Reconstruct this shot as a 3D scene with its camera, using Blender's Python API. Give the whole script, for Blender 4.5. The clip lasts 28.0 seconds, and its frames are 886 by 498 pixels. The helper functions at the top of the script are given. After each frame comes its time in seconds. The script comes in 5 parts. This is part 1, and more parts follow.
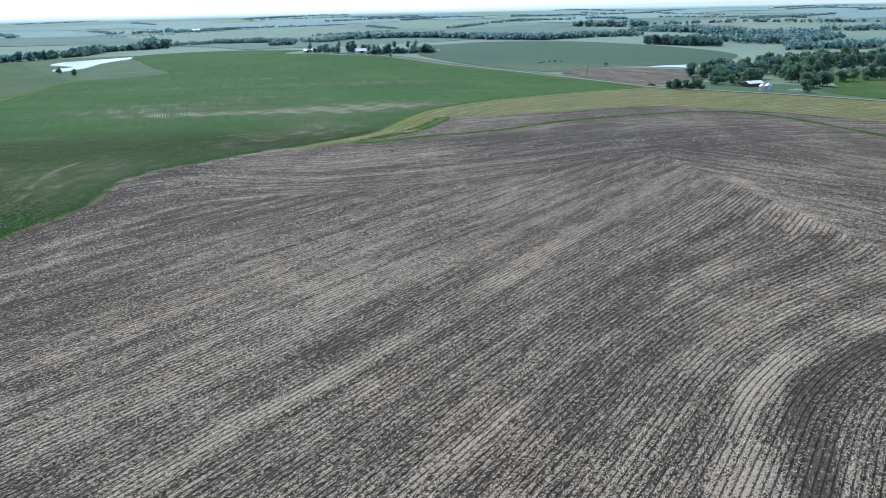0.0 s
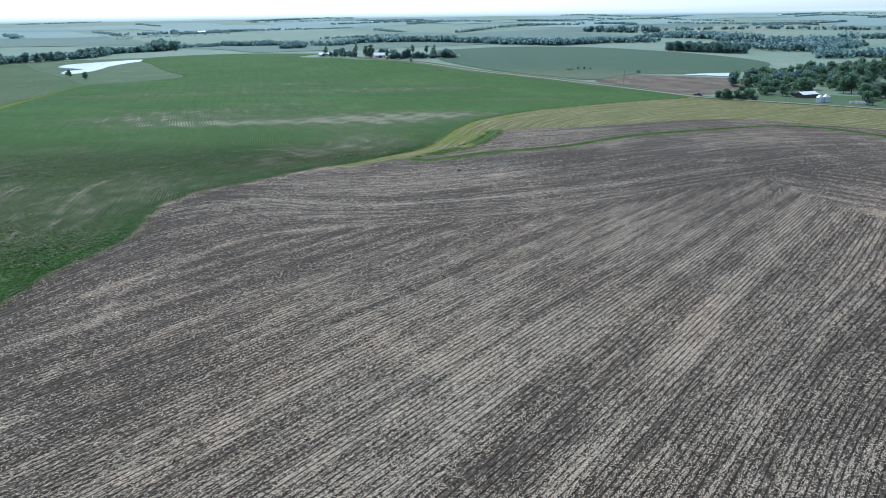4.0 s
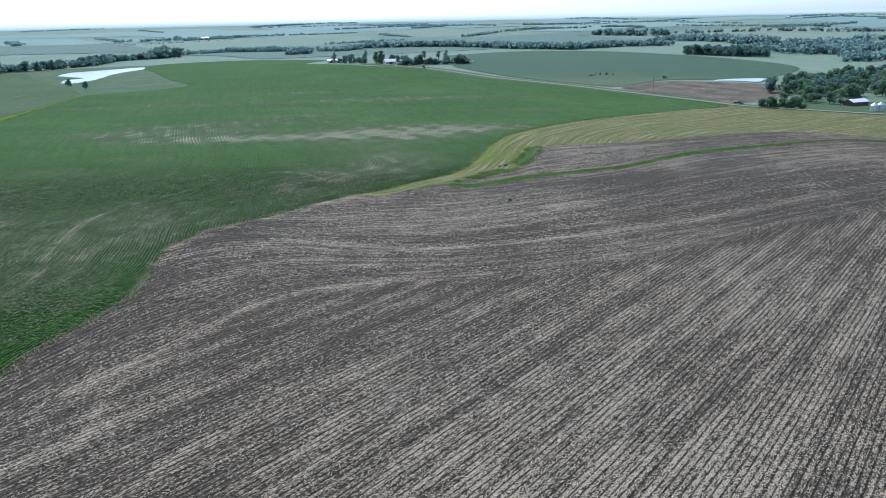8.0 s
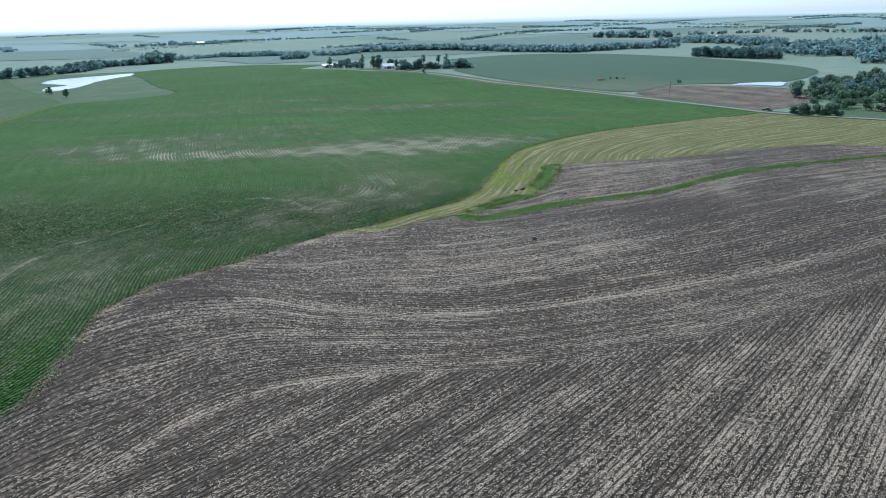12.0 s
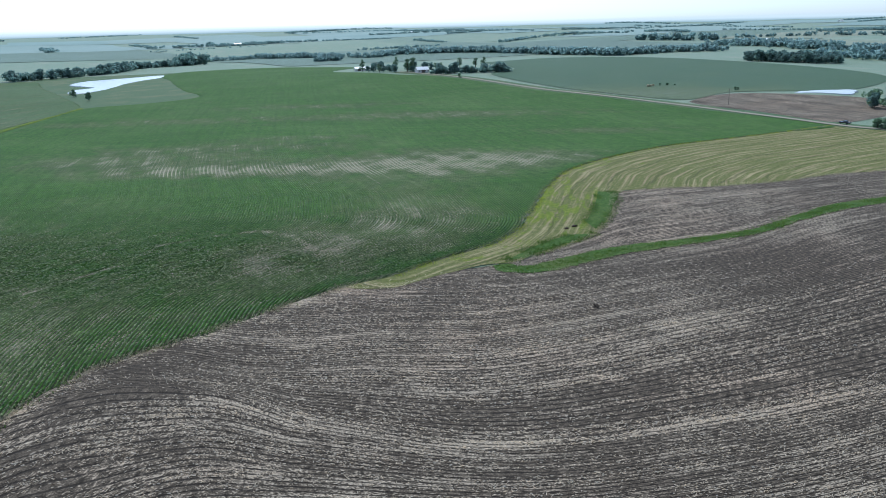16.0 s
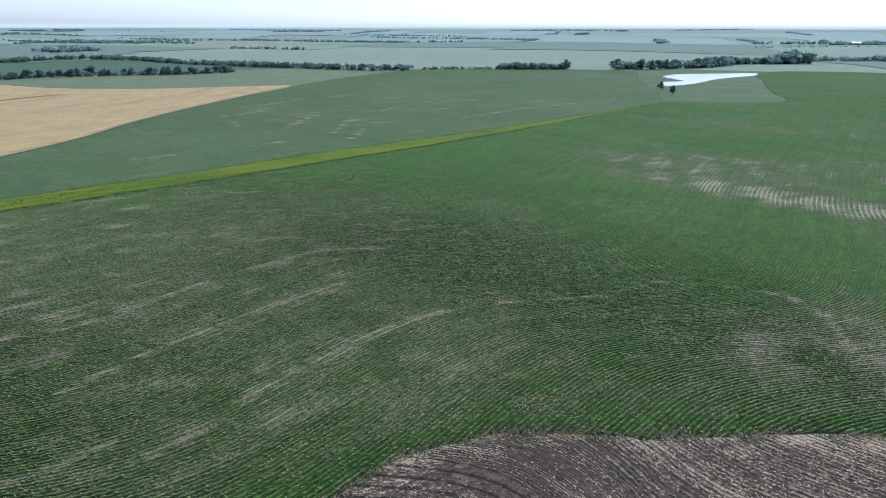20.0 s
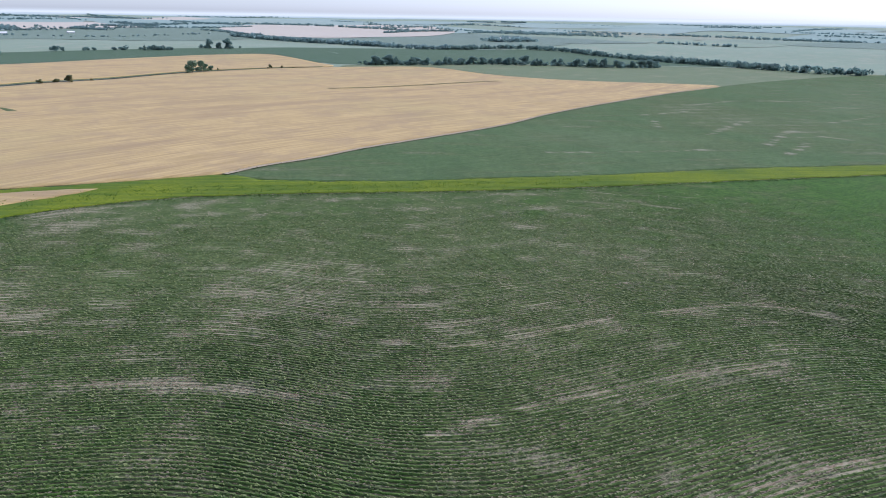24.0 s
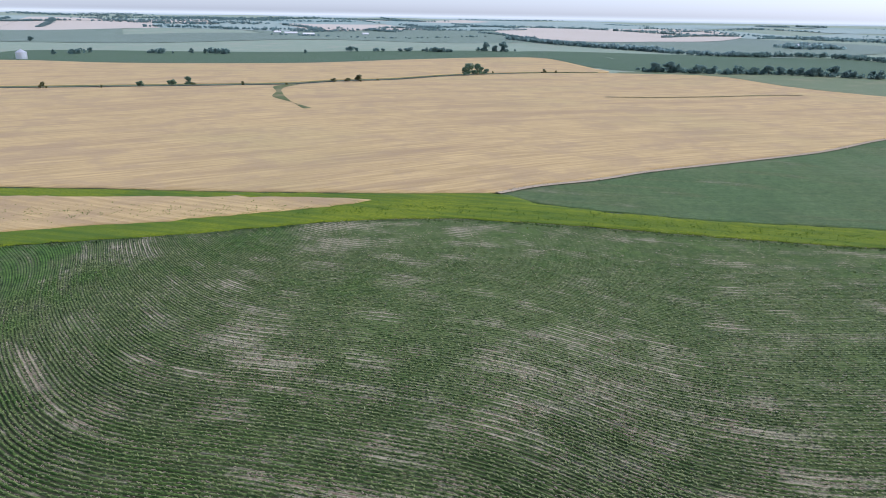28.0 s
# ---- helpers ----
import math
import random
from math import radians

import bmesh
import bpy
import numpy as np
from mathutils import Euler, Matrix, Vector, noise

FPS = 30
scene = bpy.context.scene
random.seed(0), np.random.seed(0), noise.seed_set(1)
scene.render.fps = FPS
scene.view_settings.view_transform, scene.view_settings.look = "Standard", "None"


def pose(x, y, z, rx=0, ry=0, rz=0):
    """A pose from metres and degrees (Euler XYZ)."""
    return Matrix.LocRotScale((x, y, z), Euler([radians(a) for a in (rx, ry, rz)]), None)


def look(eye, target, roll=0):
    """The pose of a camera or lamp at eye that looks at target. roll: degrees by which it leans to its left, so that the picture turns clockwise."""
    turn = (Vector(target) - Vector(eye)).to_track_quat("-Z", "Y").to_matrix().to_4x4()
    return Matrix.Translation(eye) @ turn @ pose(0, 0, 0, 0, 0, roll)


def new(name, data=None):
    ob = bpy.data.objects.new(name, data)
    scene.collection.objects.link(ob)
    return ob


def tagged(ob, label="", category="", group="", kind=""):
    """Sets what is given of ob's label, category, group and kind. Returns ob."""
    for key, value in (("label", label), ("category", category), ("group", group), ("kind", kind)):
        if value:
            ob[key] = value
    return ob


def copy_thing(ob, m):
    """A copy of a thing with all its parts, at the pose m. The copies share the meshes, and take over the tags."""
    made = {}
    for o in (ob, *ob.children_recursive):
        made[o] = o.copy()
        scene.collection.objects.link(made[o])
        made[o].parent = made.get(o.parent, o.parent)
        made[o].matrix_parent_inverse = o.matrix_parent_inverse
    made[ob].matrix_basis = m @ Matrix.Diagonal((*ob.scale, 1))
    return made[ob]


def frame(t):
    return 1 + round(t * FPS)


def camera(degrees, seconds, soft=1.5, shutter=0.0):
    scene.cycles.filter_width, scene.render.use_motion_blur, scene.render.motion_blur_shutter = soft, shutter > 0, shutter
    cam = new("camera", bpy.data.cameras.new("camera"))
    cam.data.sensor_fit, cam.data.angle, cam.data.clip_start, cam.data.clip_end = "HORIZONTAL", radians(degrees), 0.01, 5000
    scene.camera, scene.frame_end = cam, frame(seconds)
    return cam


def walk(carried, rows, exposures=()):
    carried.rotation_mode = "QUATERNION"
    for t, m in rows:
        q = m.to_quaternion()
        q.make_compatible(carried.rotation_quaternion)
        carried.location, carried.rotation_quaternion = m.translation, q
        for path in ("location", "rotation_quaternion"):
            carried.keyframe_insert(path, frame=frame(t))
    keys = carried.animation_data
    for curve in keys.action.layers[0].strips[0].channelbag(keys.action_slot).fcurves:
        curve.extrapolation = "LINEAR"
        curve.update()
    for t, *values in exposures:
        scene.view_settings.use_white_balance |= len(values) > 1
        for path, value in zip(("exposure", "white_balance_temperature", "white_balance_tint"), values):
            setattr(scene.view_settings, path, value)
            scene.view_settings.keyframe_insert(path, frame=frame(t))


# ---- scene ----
cam = camera(64.0, 28.0, soft=0.95)
METRES, EYE, TILT, LEAN, TURN = 240.0, 46.0, -0.18, -1.05, 0.0
ROWS = [
    (0.0, 0.0, 0.0, 0.0, -0.76, -18.56, 2.28),
    (0.5, -0.0101, 0.0137, 0.0001, -0.77, -18.52, 2.2),
    (1.0, -0.0207, 0.0275, 0.0003, -0.74, -18.48, 2.13),
    (1.5, -0.0318, 0.0416, 0.0007, -0.74, -18.44, 2.05),
    (2.0, -0.0433, 0.0559, 0.0012, -0.72, -18.39, 1.97),
    (2.5, -0.0552, 0.0701, 0.0016, -0.71, -18.35, 1.9),
    (3.0, -0.0673, 0.0843, 0.002, -0.69, -18.31, 1.84),
    (3.5, -0.0796, 0.0985, 0.0025, -0.68, -18.28, 1.79),
    (5.5, -0.1191, 0.1574, 0.0047, -0.56, -18.21, 1.89),
    (6.0, -0.1252, 0.1737, 0.0053, -0.53, -18.15, 1.94),
    (6.5, -0.1301, 0.1907, 0.0058, -0.52, -18.09, 2.0),
    (7.0, -0.1341, 0.2083, 0.0061, -0.5, -18.06, 2.05),
    (7.5, -0.1373, 0.2261, 0.0063, -0.5, -18.01, 2.1),
    (8.0, -0.14, 0.2443, 0.0062, -0.51, -17.96, 2.18),
    (8.5, -0.142, 0.2626, 0.0062, -0.53, -17.92, 2.25),
    (9.0, -0.1435, 0.2814, 0.0061, -0.54, -17.88, 2.32),
    (9.5, -0.1448, 0.3003, 0.006, -0.56, -17.85, 2.36),
    (10.0, -0.1457, 0.3193, 0.006, -0.57, -17.82, 2.41),
    (10.5, -0.1464, 0.3384, 0.0059, -0.58, -17.79, 2.45),
    (11.0, -0.147, 0.3572, 0.0048, -0.62, -17.76, 2.47),
    (11.5, -0.1472, 0.376, 0.0034, -0.62, -17.74, 2.49),
    (12.0, -0.1475, 0.3949, 0.0025, -0.65, -17.72, 2.49),
    (12.5, -0.1475, 0.414, 0.0017, -0.66, -17.71, 2.49),
    (14.5, -0.1463, 0.4906, 0.0001, -0.6, -17.65, 2.55),
    (15.0, -0.1457, 0.5101, 0.0005, -0.59, -17.63, 2.54),
    (15.5, -0.1452, 0.5294, 0.0009, -0.59, -17.59, 2.54),
    (16.0, -0.1457, 0.5487, 0.0013, 2.26, -17.46, 2.39),
    (16.5, -0.1446, 0.5679, 0.0015, 6.22, -17.3, 2.28),
    (17.0, -0.145, 0.5867, 0.0019, 9.8, -17.19, 2.1),
    (17.5, -0.1452, 0.6055, 0.0025, 16.25, -17.0, 1.87),
    (18.0, -0.1459, 0.6245, 0.003, 22.47, -16.87, 1.66),
    (18.5, -0.148, 0.6429, 0.0036, 28.69, -16.76, 1.44),
    (19.0, -0.1518, 0.6607, 0.0045, 34.97, -16.67, 1.13),
    (19.5, -0.1581, 0.6766, 0.0048, 41.16, -16.66, 0.81),
    (20.0, -0.1672, 0.6897, 0.0052, 47.22, -16.7, 0.49),
    (20.5, -0.1781, 0.7006, 0.0058, 53.32, -16.74, 0.18),
    (21.0, -0.1905, 0.7093, 0.0063, 59.44, -16.79, -0.11),
    (21.5, -0.2037, 0.7169, 0.0062, 64.04, -16.86, -0.27),
    (22.0, -0.2184, 0.721, 0.0055, 66.43, -16.91, -0.39),
    (22.5, -0.2339, 0.7235, 0.0045, 69.83, -16.99, -0.52),
    (24.5, -0.2976, 0.7177, 0.0027, 80.31, -17.17, -0.84),
    (25.0, -0.3138, 0.7124, 0.0029, 80.31, -17.16, -0.82),
    (25.5, -0.3301, 0.7061, 0.0029, 80.3, -17.13, -0.8),
    (26.0, -0.3464, 0.6986, 0.0032, 81.11, -17.13, -0.79),
    (26.5, -0.3627, 0.6913, 0.0036, 81.87, -17.12, -0.77),
    (27.0, -0.3793, 0.6851, 0.0043, 85.26, -17.15, -0.92),
    (27.5, -0.3958, 0.6839, 0.0046, 94.84, -17.25, -1.18),
    (28.0, -0.4124, 0.6854, 0.0051, 100.07, -17.3, -1.26),
]
EXPOSURES = [(0.0, 0.42, 5640, 5), (10.0, 0.33, 5620, 5), (17.0, 0.30, 5720, 5), (20.0, 0.34, 5850, 11), (22.0, 0.42, 6030, 19), (25.0, 0.44, 6050, 21), (28.0, 0.43, 6050, 21)]
walk(cam, [(t, pose(0, 0, EYE, TILT, LEAN, TURN) @ pose(METRES * x, METRES * y, METRES * z, 90 + pitch, roll, yaw)) for t, x, y, z, yaw, pitch, roll in ROWS], EXPOSURES)

# ---- light: hazy summer sun ahead of the first view, high ----
SUN_TO = Vector((-0.30, 0.95, 0.0)).normalized()
SUN_UP = radians(50)
world = bpy.data.worlds.new("sky")
scene.world = world
world.use_nodes = True
wn = world.node_tree
sky = wn.nodes.new("ShaderNodeTexSky")
sky.sky_type, sky.sun_disc = "NISHITA", False
sky.sun_elevation, sky.sun_rotation = SUN_UP, math.atan2(SUN_TO.x, SUN_TO.y)
sky.altitude, sky.air_density, sky.dust_density, sky.ozone_density = 300, 1.0, 1.0, 3.0
pale = wn.nodes.new("ShaderNodeHueSaturation")
pale.inputs["Saturation"].default_value = 0.45
tint = wn.nodes.new("ShaderNodeMix")
tint.data_type, tint.blend_type = "RGBA", "MULTIPLY"
tint.inputs[0].default_value = 1.0
tint.inputs[7].default_value = (0.80, 0.90, 1.05, 1)
wn.links.new(sky.outputs[0], pale.inputs["Color"])
wn.links.new(pale.outputs[0], tint.inputs[6])
wn.links.new(tint.outputs[2], wn.nodes["Background"].inputs[0])
wn.nodes["Background"].inputs[1].default_value = 0.15
sun_data = bpy.data.lights.new("sun", "SUN")
sun_data.energy, sun_data.angle, sun_data.color = 2.45, radians(0.6), (1.0, 0.95, 0.88)
sun = new("sun", sun_data)
sun.matrix_basis = look((0, 0, 300), (-SUN_TO.x * 100, -SUN_TO.y * 100, 300 - 100 * math.tan(SUN_UP)))


# ---- node helpers ----
class Mat:
    """A Principled material with short ways to add nodes."""

    def __init__(self, name, rough=0.9, spec=0.3, metal=0.0):
        self.m = bpy.data.materials.new(name)
        self.m.use_nodes = True
        self.t = self.m.node_tree
        self.b = self.t.nodes["Principled BSDF"]
        self.b.inputs["Roughness"].default_value = rough
        self.b.inputs["Specular IOR Level"].default_value = spec
        self.b.inputs["Metallic"].default_value = metal

    def put(self, socket, value):
        if isinstance(value, bpy.types.NodeSocket):
            self.t.links.new(value, socket)
        else:
            if isinstance(value, tuple) and len(value) == 3 and socket.type == "RGBA":
                value = (*value, 1)
            socket.default_value = value

    def math(self, op, a, b=0.0, c=0.0):
        n = self.t.nodes.new("ShaderNodeMath")
        n.operation = op
        for s, v in zip(n.inputs, (a, b, c)):
            self.put(s, v)
        return n.outputs[0]

    def mix(self, f, a, b):
        n = self.t.nodes.new("ShaderNodeMix")
        n.data_type = "RGBA"
        self.put(n.inputs[0], f), self.put(n.inputs[6], a), self.put(n.inputs[7], b)
        return n.outputs[2]

    def ramp(self, v, lo, hi):
        n = self.t.nodes.new("ShaderNodeMapRange")
        n.interpolation_type = "SMOOTHSTEP"
        self.put(n.inputs[0], v)
        n.inputs[1].default_value, n.inputs[2].default_value = lo, hi
        return n.outputs[0]

    def place(self):
        return self.t.nodes.new("ShaderNodeTexCoord").outputs["Object"]

    def world_place(self):
        return self.t.nodes.new("ShaderNodeNewGeometry").outputs["Position"]

    def uv(self):
        n = self.t.nodes.new("ShaderNodeUVMap")
        n.uv_map = "rows"
        s = self.t.nodes.new("ShaderNodeSeparateXYZ")
        self.t.links.new(n.outputs[0], s.inputs[0])
        return s.outputs[0], s.outputs[1]

    def attr(self, name):
        n = self.t.nodes.new("ShaderNodeAttribute")
        n.attribute_name = name
        return n.outputs["Fac"]

    def vec(self, x, y, z=0.0):
        n = self.t.nodes.new("ShaderNodeCombineXYZ")
        for s, v in zip(n.inputs, (x, y, z)):
            self.put(s, v)
        return n.outputs[0]

    def noise(self, vec, scale, detail=3.0, rough=0.55):
        n = self.t.nodes.new("ShaderNodeTexNoise")
        self.put(n.inputs["Vector"], vec)
        n.inputs["Scale"].default_value, n.inputs["Detail"].default_value = scale, detail
        n.inputs["Roughness"].default_value = rough
        return n.outputs["Fac"]

    def bump(self, height, distance, strength=1.0):
        n = self.t.nodes.new("ShaderNodeBump")
        self.put(n.inputs["Height"], height)
        n.inputs["Distance"].default_value, n.inputs["Strength"].default_value = distance, strength
        self.t.links.new(n.outputs[0], self.b.inputs["Normal"])

    def color(self, value):
        self.put(self.b.inputs["Base Color"], value)
        return self.m


def plain(name, rgb, rough=0.6, spec=0.4, metal=0.0, vary=0.12, scale=2.0):
    k = Mat(name, rough, spec, metal)
    f = k.noise(k.place(), scale, 4)
    lo, hi = tuple(c * (1 - vary) for c in rgb), tuple(min(1, c * (1 + vary)) for c in rgb)
    return k.color(k.mix(f, lo, hi))


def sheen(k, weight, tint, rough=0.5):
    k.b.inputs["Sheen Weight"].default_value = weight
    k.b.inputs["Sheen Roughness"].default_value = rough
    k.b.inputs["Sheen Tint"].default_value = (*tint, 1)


# pale sheen tints that imitate haze on grazing views of far ground and leaves
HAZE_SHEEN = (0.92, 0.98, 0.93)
FAR_HAZE_SHEEN = (0.92, 1.0, 0.90)


def tilled():
    """Planted no-till ground: grey-brown earth, pale chopped stalks in bands along the rows, thin dark furrows."""
    k = Mat("tilled_soil", 0.95, 0.1)
    u, v = k.uv()
    p = k.world_place()
    band = k.noise(k.vec(k.math("MULTIPLY", u, 0.006), k.math("MULTIPLY", v, 0.30)), 1.0, 4, 0.62)
    fine_band = k.noise(k.vec(k.math("MULTIPLY", u, 0.03), k.math("MULTIPLY", v, 0.8)), 1.0, 3, 0.6)
    blotch = k.noise(p, 0.05, 4, 0.6)
    wob = k.math("MULTIPLY", k.math("SUBTRACT", k.noise(k.vec(k.math("MULTIPLY", u, 0.30), k.math("MULTIPLY", v, 0.3)), 1.0, 2), 0.5), 1.5)
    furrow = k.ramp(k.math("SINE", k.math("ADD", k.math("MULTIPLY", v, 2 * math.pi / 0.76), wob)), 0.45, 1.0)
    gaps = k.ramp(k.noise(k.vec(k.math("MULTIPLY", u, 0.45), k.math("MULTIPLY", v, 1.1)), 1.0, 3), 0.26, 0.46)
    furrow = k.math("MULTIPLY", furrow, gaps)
    residue = k.attr("bare")
    stalks = k.noise(k.vec(k.math("MULTIPLY", u, 3.2), k.math("MULTIPLY", v, 5.5)), 1.0, 2, 0.6)
    lumps = k.noise(k.vec(k.math("MULTIPLY", u, 0.9), k.math("MULTIPLY", v, 1.9)), 1.0, 3, 0.7)
    grit = k.noise(p, 6.0, 2, 0.6)
    mottle = k.ramp(k.noise(k.vec(k.math("MULTIPLY", u, 0.11), k.math("MULTIPLY", v, 0.50)), 1.0, 5, 0.72), 0.38, 0.62)
    streaky = k.ramp(v, 240.0, 200.0)
    cover = k.math("MULTIPLY", k.ramp(band, 0.32, 0.68), k.math("ADD", k.math("MULTIPLY", streaky, 0.10), 0.30))
    cover = k.math("ADD", cover, k.math("MULTIPLY", k.ramp(fine_band, 0.32, 0.68), k.math("ADD", k.math("MULTIPLY", streaky, 0.12), 0.26)))
    cover = k.math("ADD", cover, k.math("MULTIPLY", mottle, 0.36))
    cover = k.math("ADD", k.math("SUBTRACT", cover, k.math("MULTIPLY", streaky, 0.08)), 0.51)
    cover = k.math("ADD", cover, k.math("MULTIPLY", blotch, 0.34))
    drift = k.math("MULTIPLY", k.noise(k.vec(k.math("MULTIPLY", u, 0.02), k.math("MULTIPLY", v, 0.06)), 1.0, 3), 6.0)
    passes = k.ramp(k.math("SINE", k.math("ADD", k.math("MULTIPLY", v, 2 * math.pi / 12.2), drift)), 0.90, 1.0)
    straw = k.math("ADD", k.math("MULTIPLY", cover, 0.43), k.math("MULTIPLY", stalks, 1.6))
    straw = k.math("SUBTRACT", straw, k.math("MULTIPLY", passes, k.math("MULTIPLY", blotch, 0.20)))
    straw = k.math("ADD", straw, k.math("MULTIPLY", lumps, 0.95))
    straw = k.math("SUBTRACT", straw, 0.775)
    straw = k.math("ADD", straw, k.math("MULTIPLY", k.math("SUBTRACT", residue, 0.5), 0.50))
    straw = k.ramp(straw, 0.96, 1.17)
    earth = k.mix(k.ramp(k.math("ADD", k.math("MULTIPLY", grit, 0.5), k.math("MULTIPLY", lumps, 0.5)), 0.38, 0.62), (0.024, 0.0193, 0.0143), (0.136, 0.109, 0.081))
    warm = k.mix(k.ramp(k.noise(p, 0.022, 4, 0.6), 0.42, 0.62), (0.395, 0.330, 0.248), (0.415, 0.325, 0.238))
    col = k.mix(k.math("MULTIPLY", straw, 0.9), earth, warm)
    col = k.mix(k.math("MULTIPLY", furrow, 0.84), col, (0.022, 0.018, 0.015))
    height = k.math("SUBTRACT", k.math("ADD", k.math("MULTIPLY", stalks, 0.5), k.math("MULTIPLY", grit, 0.3)), furrow)
    k.bump(height, 0.10, 0.8)
    return k.color(col)


def crop(name, dark, light, soil, step, sheen_w=0.02, shade_w=0.65, veil=HAZE_SHEEN):
    """Row crop: leaf canopy in rows, with thin stands (attribute 'bare') where the ground shows between the rows."""
    k = Mat(name, 0.85, 0.08)
    u, v = k.uv()
    p = k.world_place()
    bare = k.attr("bare")
    big = k.noise(p, 0.011, 4, 0.6)
    streak = k.noise(k.vec(k.math("MULTIPLY", u, 0.020), k.math("MULTIPLY", v, 0.22)), 1.0, 5, 0.65)
    row = k.math("SINE", k.math("MULTIPLY", v, 2 * math.pi / step))
    skip = k.math("SINE", k.math("ADD", k.math("MULTIPLY", v, math.pi / step), k.math("MULTIPLY", k.noise(p, 0.1, 2), 1.5)))
    clump = k.noise(p, 0.7, 4, 0.75)
    leaf = k.noise(p, 3.0, 2, 0.65)
    fleck = k.noise(k.vec(k.math("MULTIPLY", u, 0.9), k.math("MULTIPLY", v, 1.9)), 1.0, 4, 0.8)
    f = k.math("ADD", k.math("MULTIPLY", clump, 0.55), k.math("MULTIPLY", leaf, 0.45))
    col = k.mix(k.ramp(f, 0.38, 0.62), dark, light)
    col = k.mix(k.ramp(bare, 0.04, 0.34), col, k.mix(k.ramp(f, 0.38, 0.62), (0.050, 0.092, 0.026), (0.150, 0.190, 0.068)))
    col = k.mix(k.math("MULTIPLY", k.ramp(big, 0.42, 0.7), 0.30), col, tuple(0.7 * a + 0.3 * b for a, b in zip(light, soil)))
    axes = k.t.nodes.new("ShaderNodeSeparateXYZ")
    k.put(axes.inputs[0], p)
    drift = k.noise(k.vec(k.math("MULTIPLY", axes.outputs[0], 0.012), k.math("MULTIPLY", axes.outputs[1], 0.06)), 1.0, 5, 0.68)
    col = k.mix(k.math("MULTIPLY", k.ramp(drift, 0.50, 0.68), 0.26), col, tuple(0.85 * c for c in dark))
    col = k.mix(k.math("MULTIPLY", k.ramp(drift, 0.46, 0.30), 0.35), col, tuple(0.8 * a + 0.2 * b for a, b in zip(light, soil)))
    knots = k.ramp(k.noise(p, 0.24, 5, 0.72), 0.43, 0.60)
    col = k.mix(k.math("MULTIPLY", knots, 0.26), col, tuple(0.62 * c for c in dark))
    rank = k.noise(k.vec(k.math("MULTIPLY", u, 0.012), k.math("MULTIPLY", v, 0.45)), 1.0, 5, 0.7)
    col = k.mix(k.math("MULTIPLY", k.ramp(rank, 0.46, 0.64), 0.28), col, tuple(0.8 * c for c in dark))
    col = k.mix(k.math("MULTIPLY", k.ramp(rank, 0.46, 0.32), 0.20), col, tuple(0.85 * a + 0.15 * b for a, b in zip(light, soil)))
    # shade on the earth between rows painted nearly black, evened out farther off
    row_shade = k.math("MULTIPLY", k.ramp(row, -0.1, 0.6), k.ramp(fleck, 0.20, 0.44))
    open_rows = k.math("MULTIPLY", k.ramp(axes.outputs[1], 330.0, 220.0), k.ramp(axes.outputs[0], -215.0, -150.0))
    row_shade = k.math("ADD", k.math("MULTIPLY", row_shade, open_rows), k.math("MULTIPLY", k.math("SUBTRACT", 1.0, open_rows), 0.30))
    col = k.mix(k.math("MULTIPLY", row_shade, shade_w), col, (0.030, 0.027, 0.018))
    thin = k.math("ADD", k.math("MULTIPLY", bare, 0.95), k.math("MULTIPLY", k.ramp(streak, 0.50, 0.76), k.math("ADD", k.math("MULTIPLY", bare, 1.0), 0.22)))
    thin = k.math("ADD", thin, k.math("MULTIPLY", row, k.math("MULTIPLY", bare, 0.22)))
    thin = k.math("ADD", thin, k.math("MULTIPLY", skip, k.math("MULTIPLY", bare, 0.3)))
    thin = k.math("ADD", thin, k.math("MULTIPLY", k.math("SUBTRACT", fleck, 0.5), k.math("ADD", k.math("MULTIPLY", bare, 4.0), 0.8)))
    thin = k.math("ADD", thin, k.math("MULTIPLY", k.math("SUBTRACT", k.noise(p, 0.16, 4, 0.65), 0.5), k.math("ADD", k.math("MULTIPLY", bare, 3.0), 0.5)))
    earth = k.mix(k.ramp(leaf, 0.38, 0.62), tuple(0.55 * c for c in soil), tuple(1.25 * c for c in soil))
    col = k.mix(k.math("MULTIPLY", k.ramp(thin, 0.42, 0.98), 0.62), col, earth)
    poor = k.ramp(k.math("ADD", bare, k.math("MULTIPLY", k.math("SUBTRACT", k.noise(p, 0.11, 4, 0.65), 0.5), 0.9)), 0.42, 0.85)
    comb = k.math("MULTIPLY", poor, k.ramp(k.math("ADD", skip, k.math("MULTIPLY", k.math("SUBTRACT", fleck, 0.5), 2.6)), 0.25, 0.95))
    col = k.mix(k.math("MULTIPLY", comb, 0.9), col, tuple(1.15 * c for c in soil))
    k.bump(k.math("ADD", k.math("MULTIPLY", row, -0.5), k.math("MULTIPLY", leaf, 0.8)), 0.25, 0.7)
    sheen(k, sheen_w, veil)
    return k.color(col)


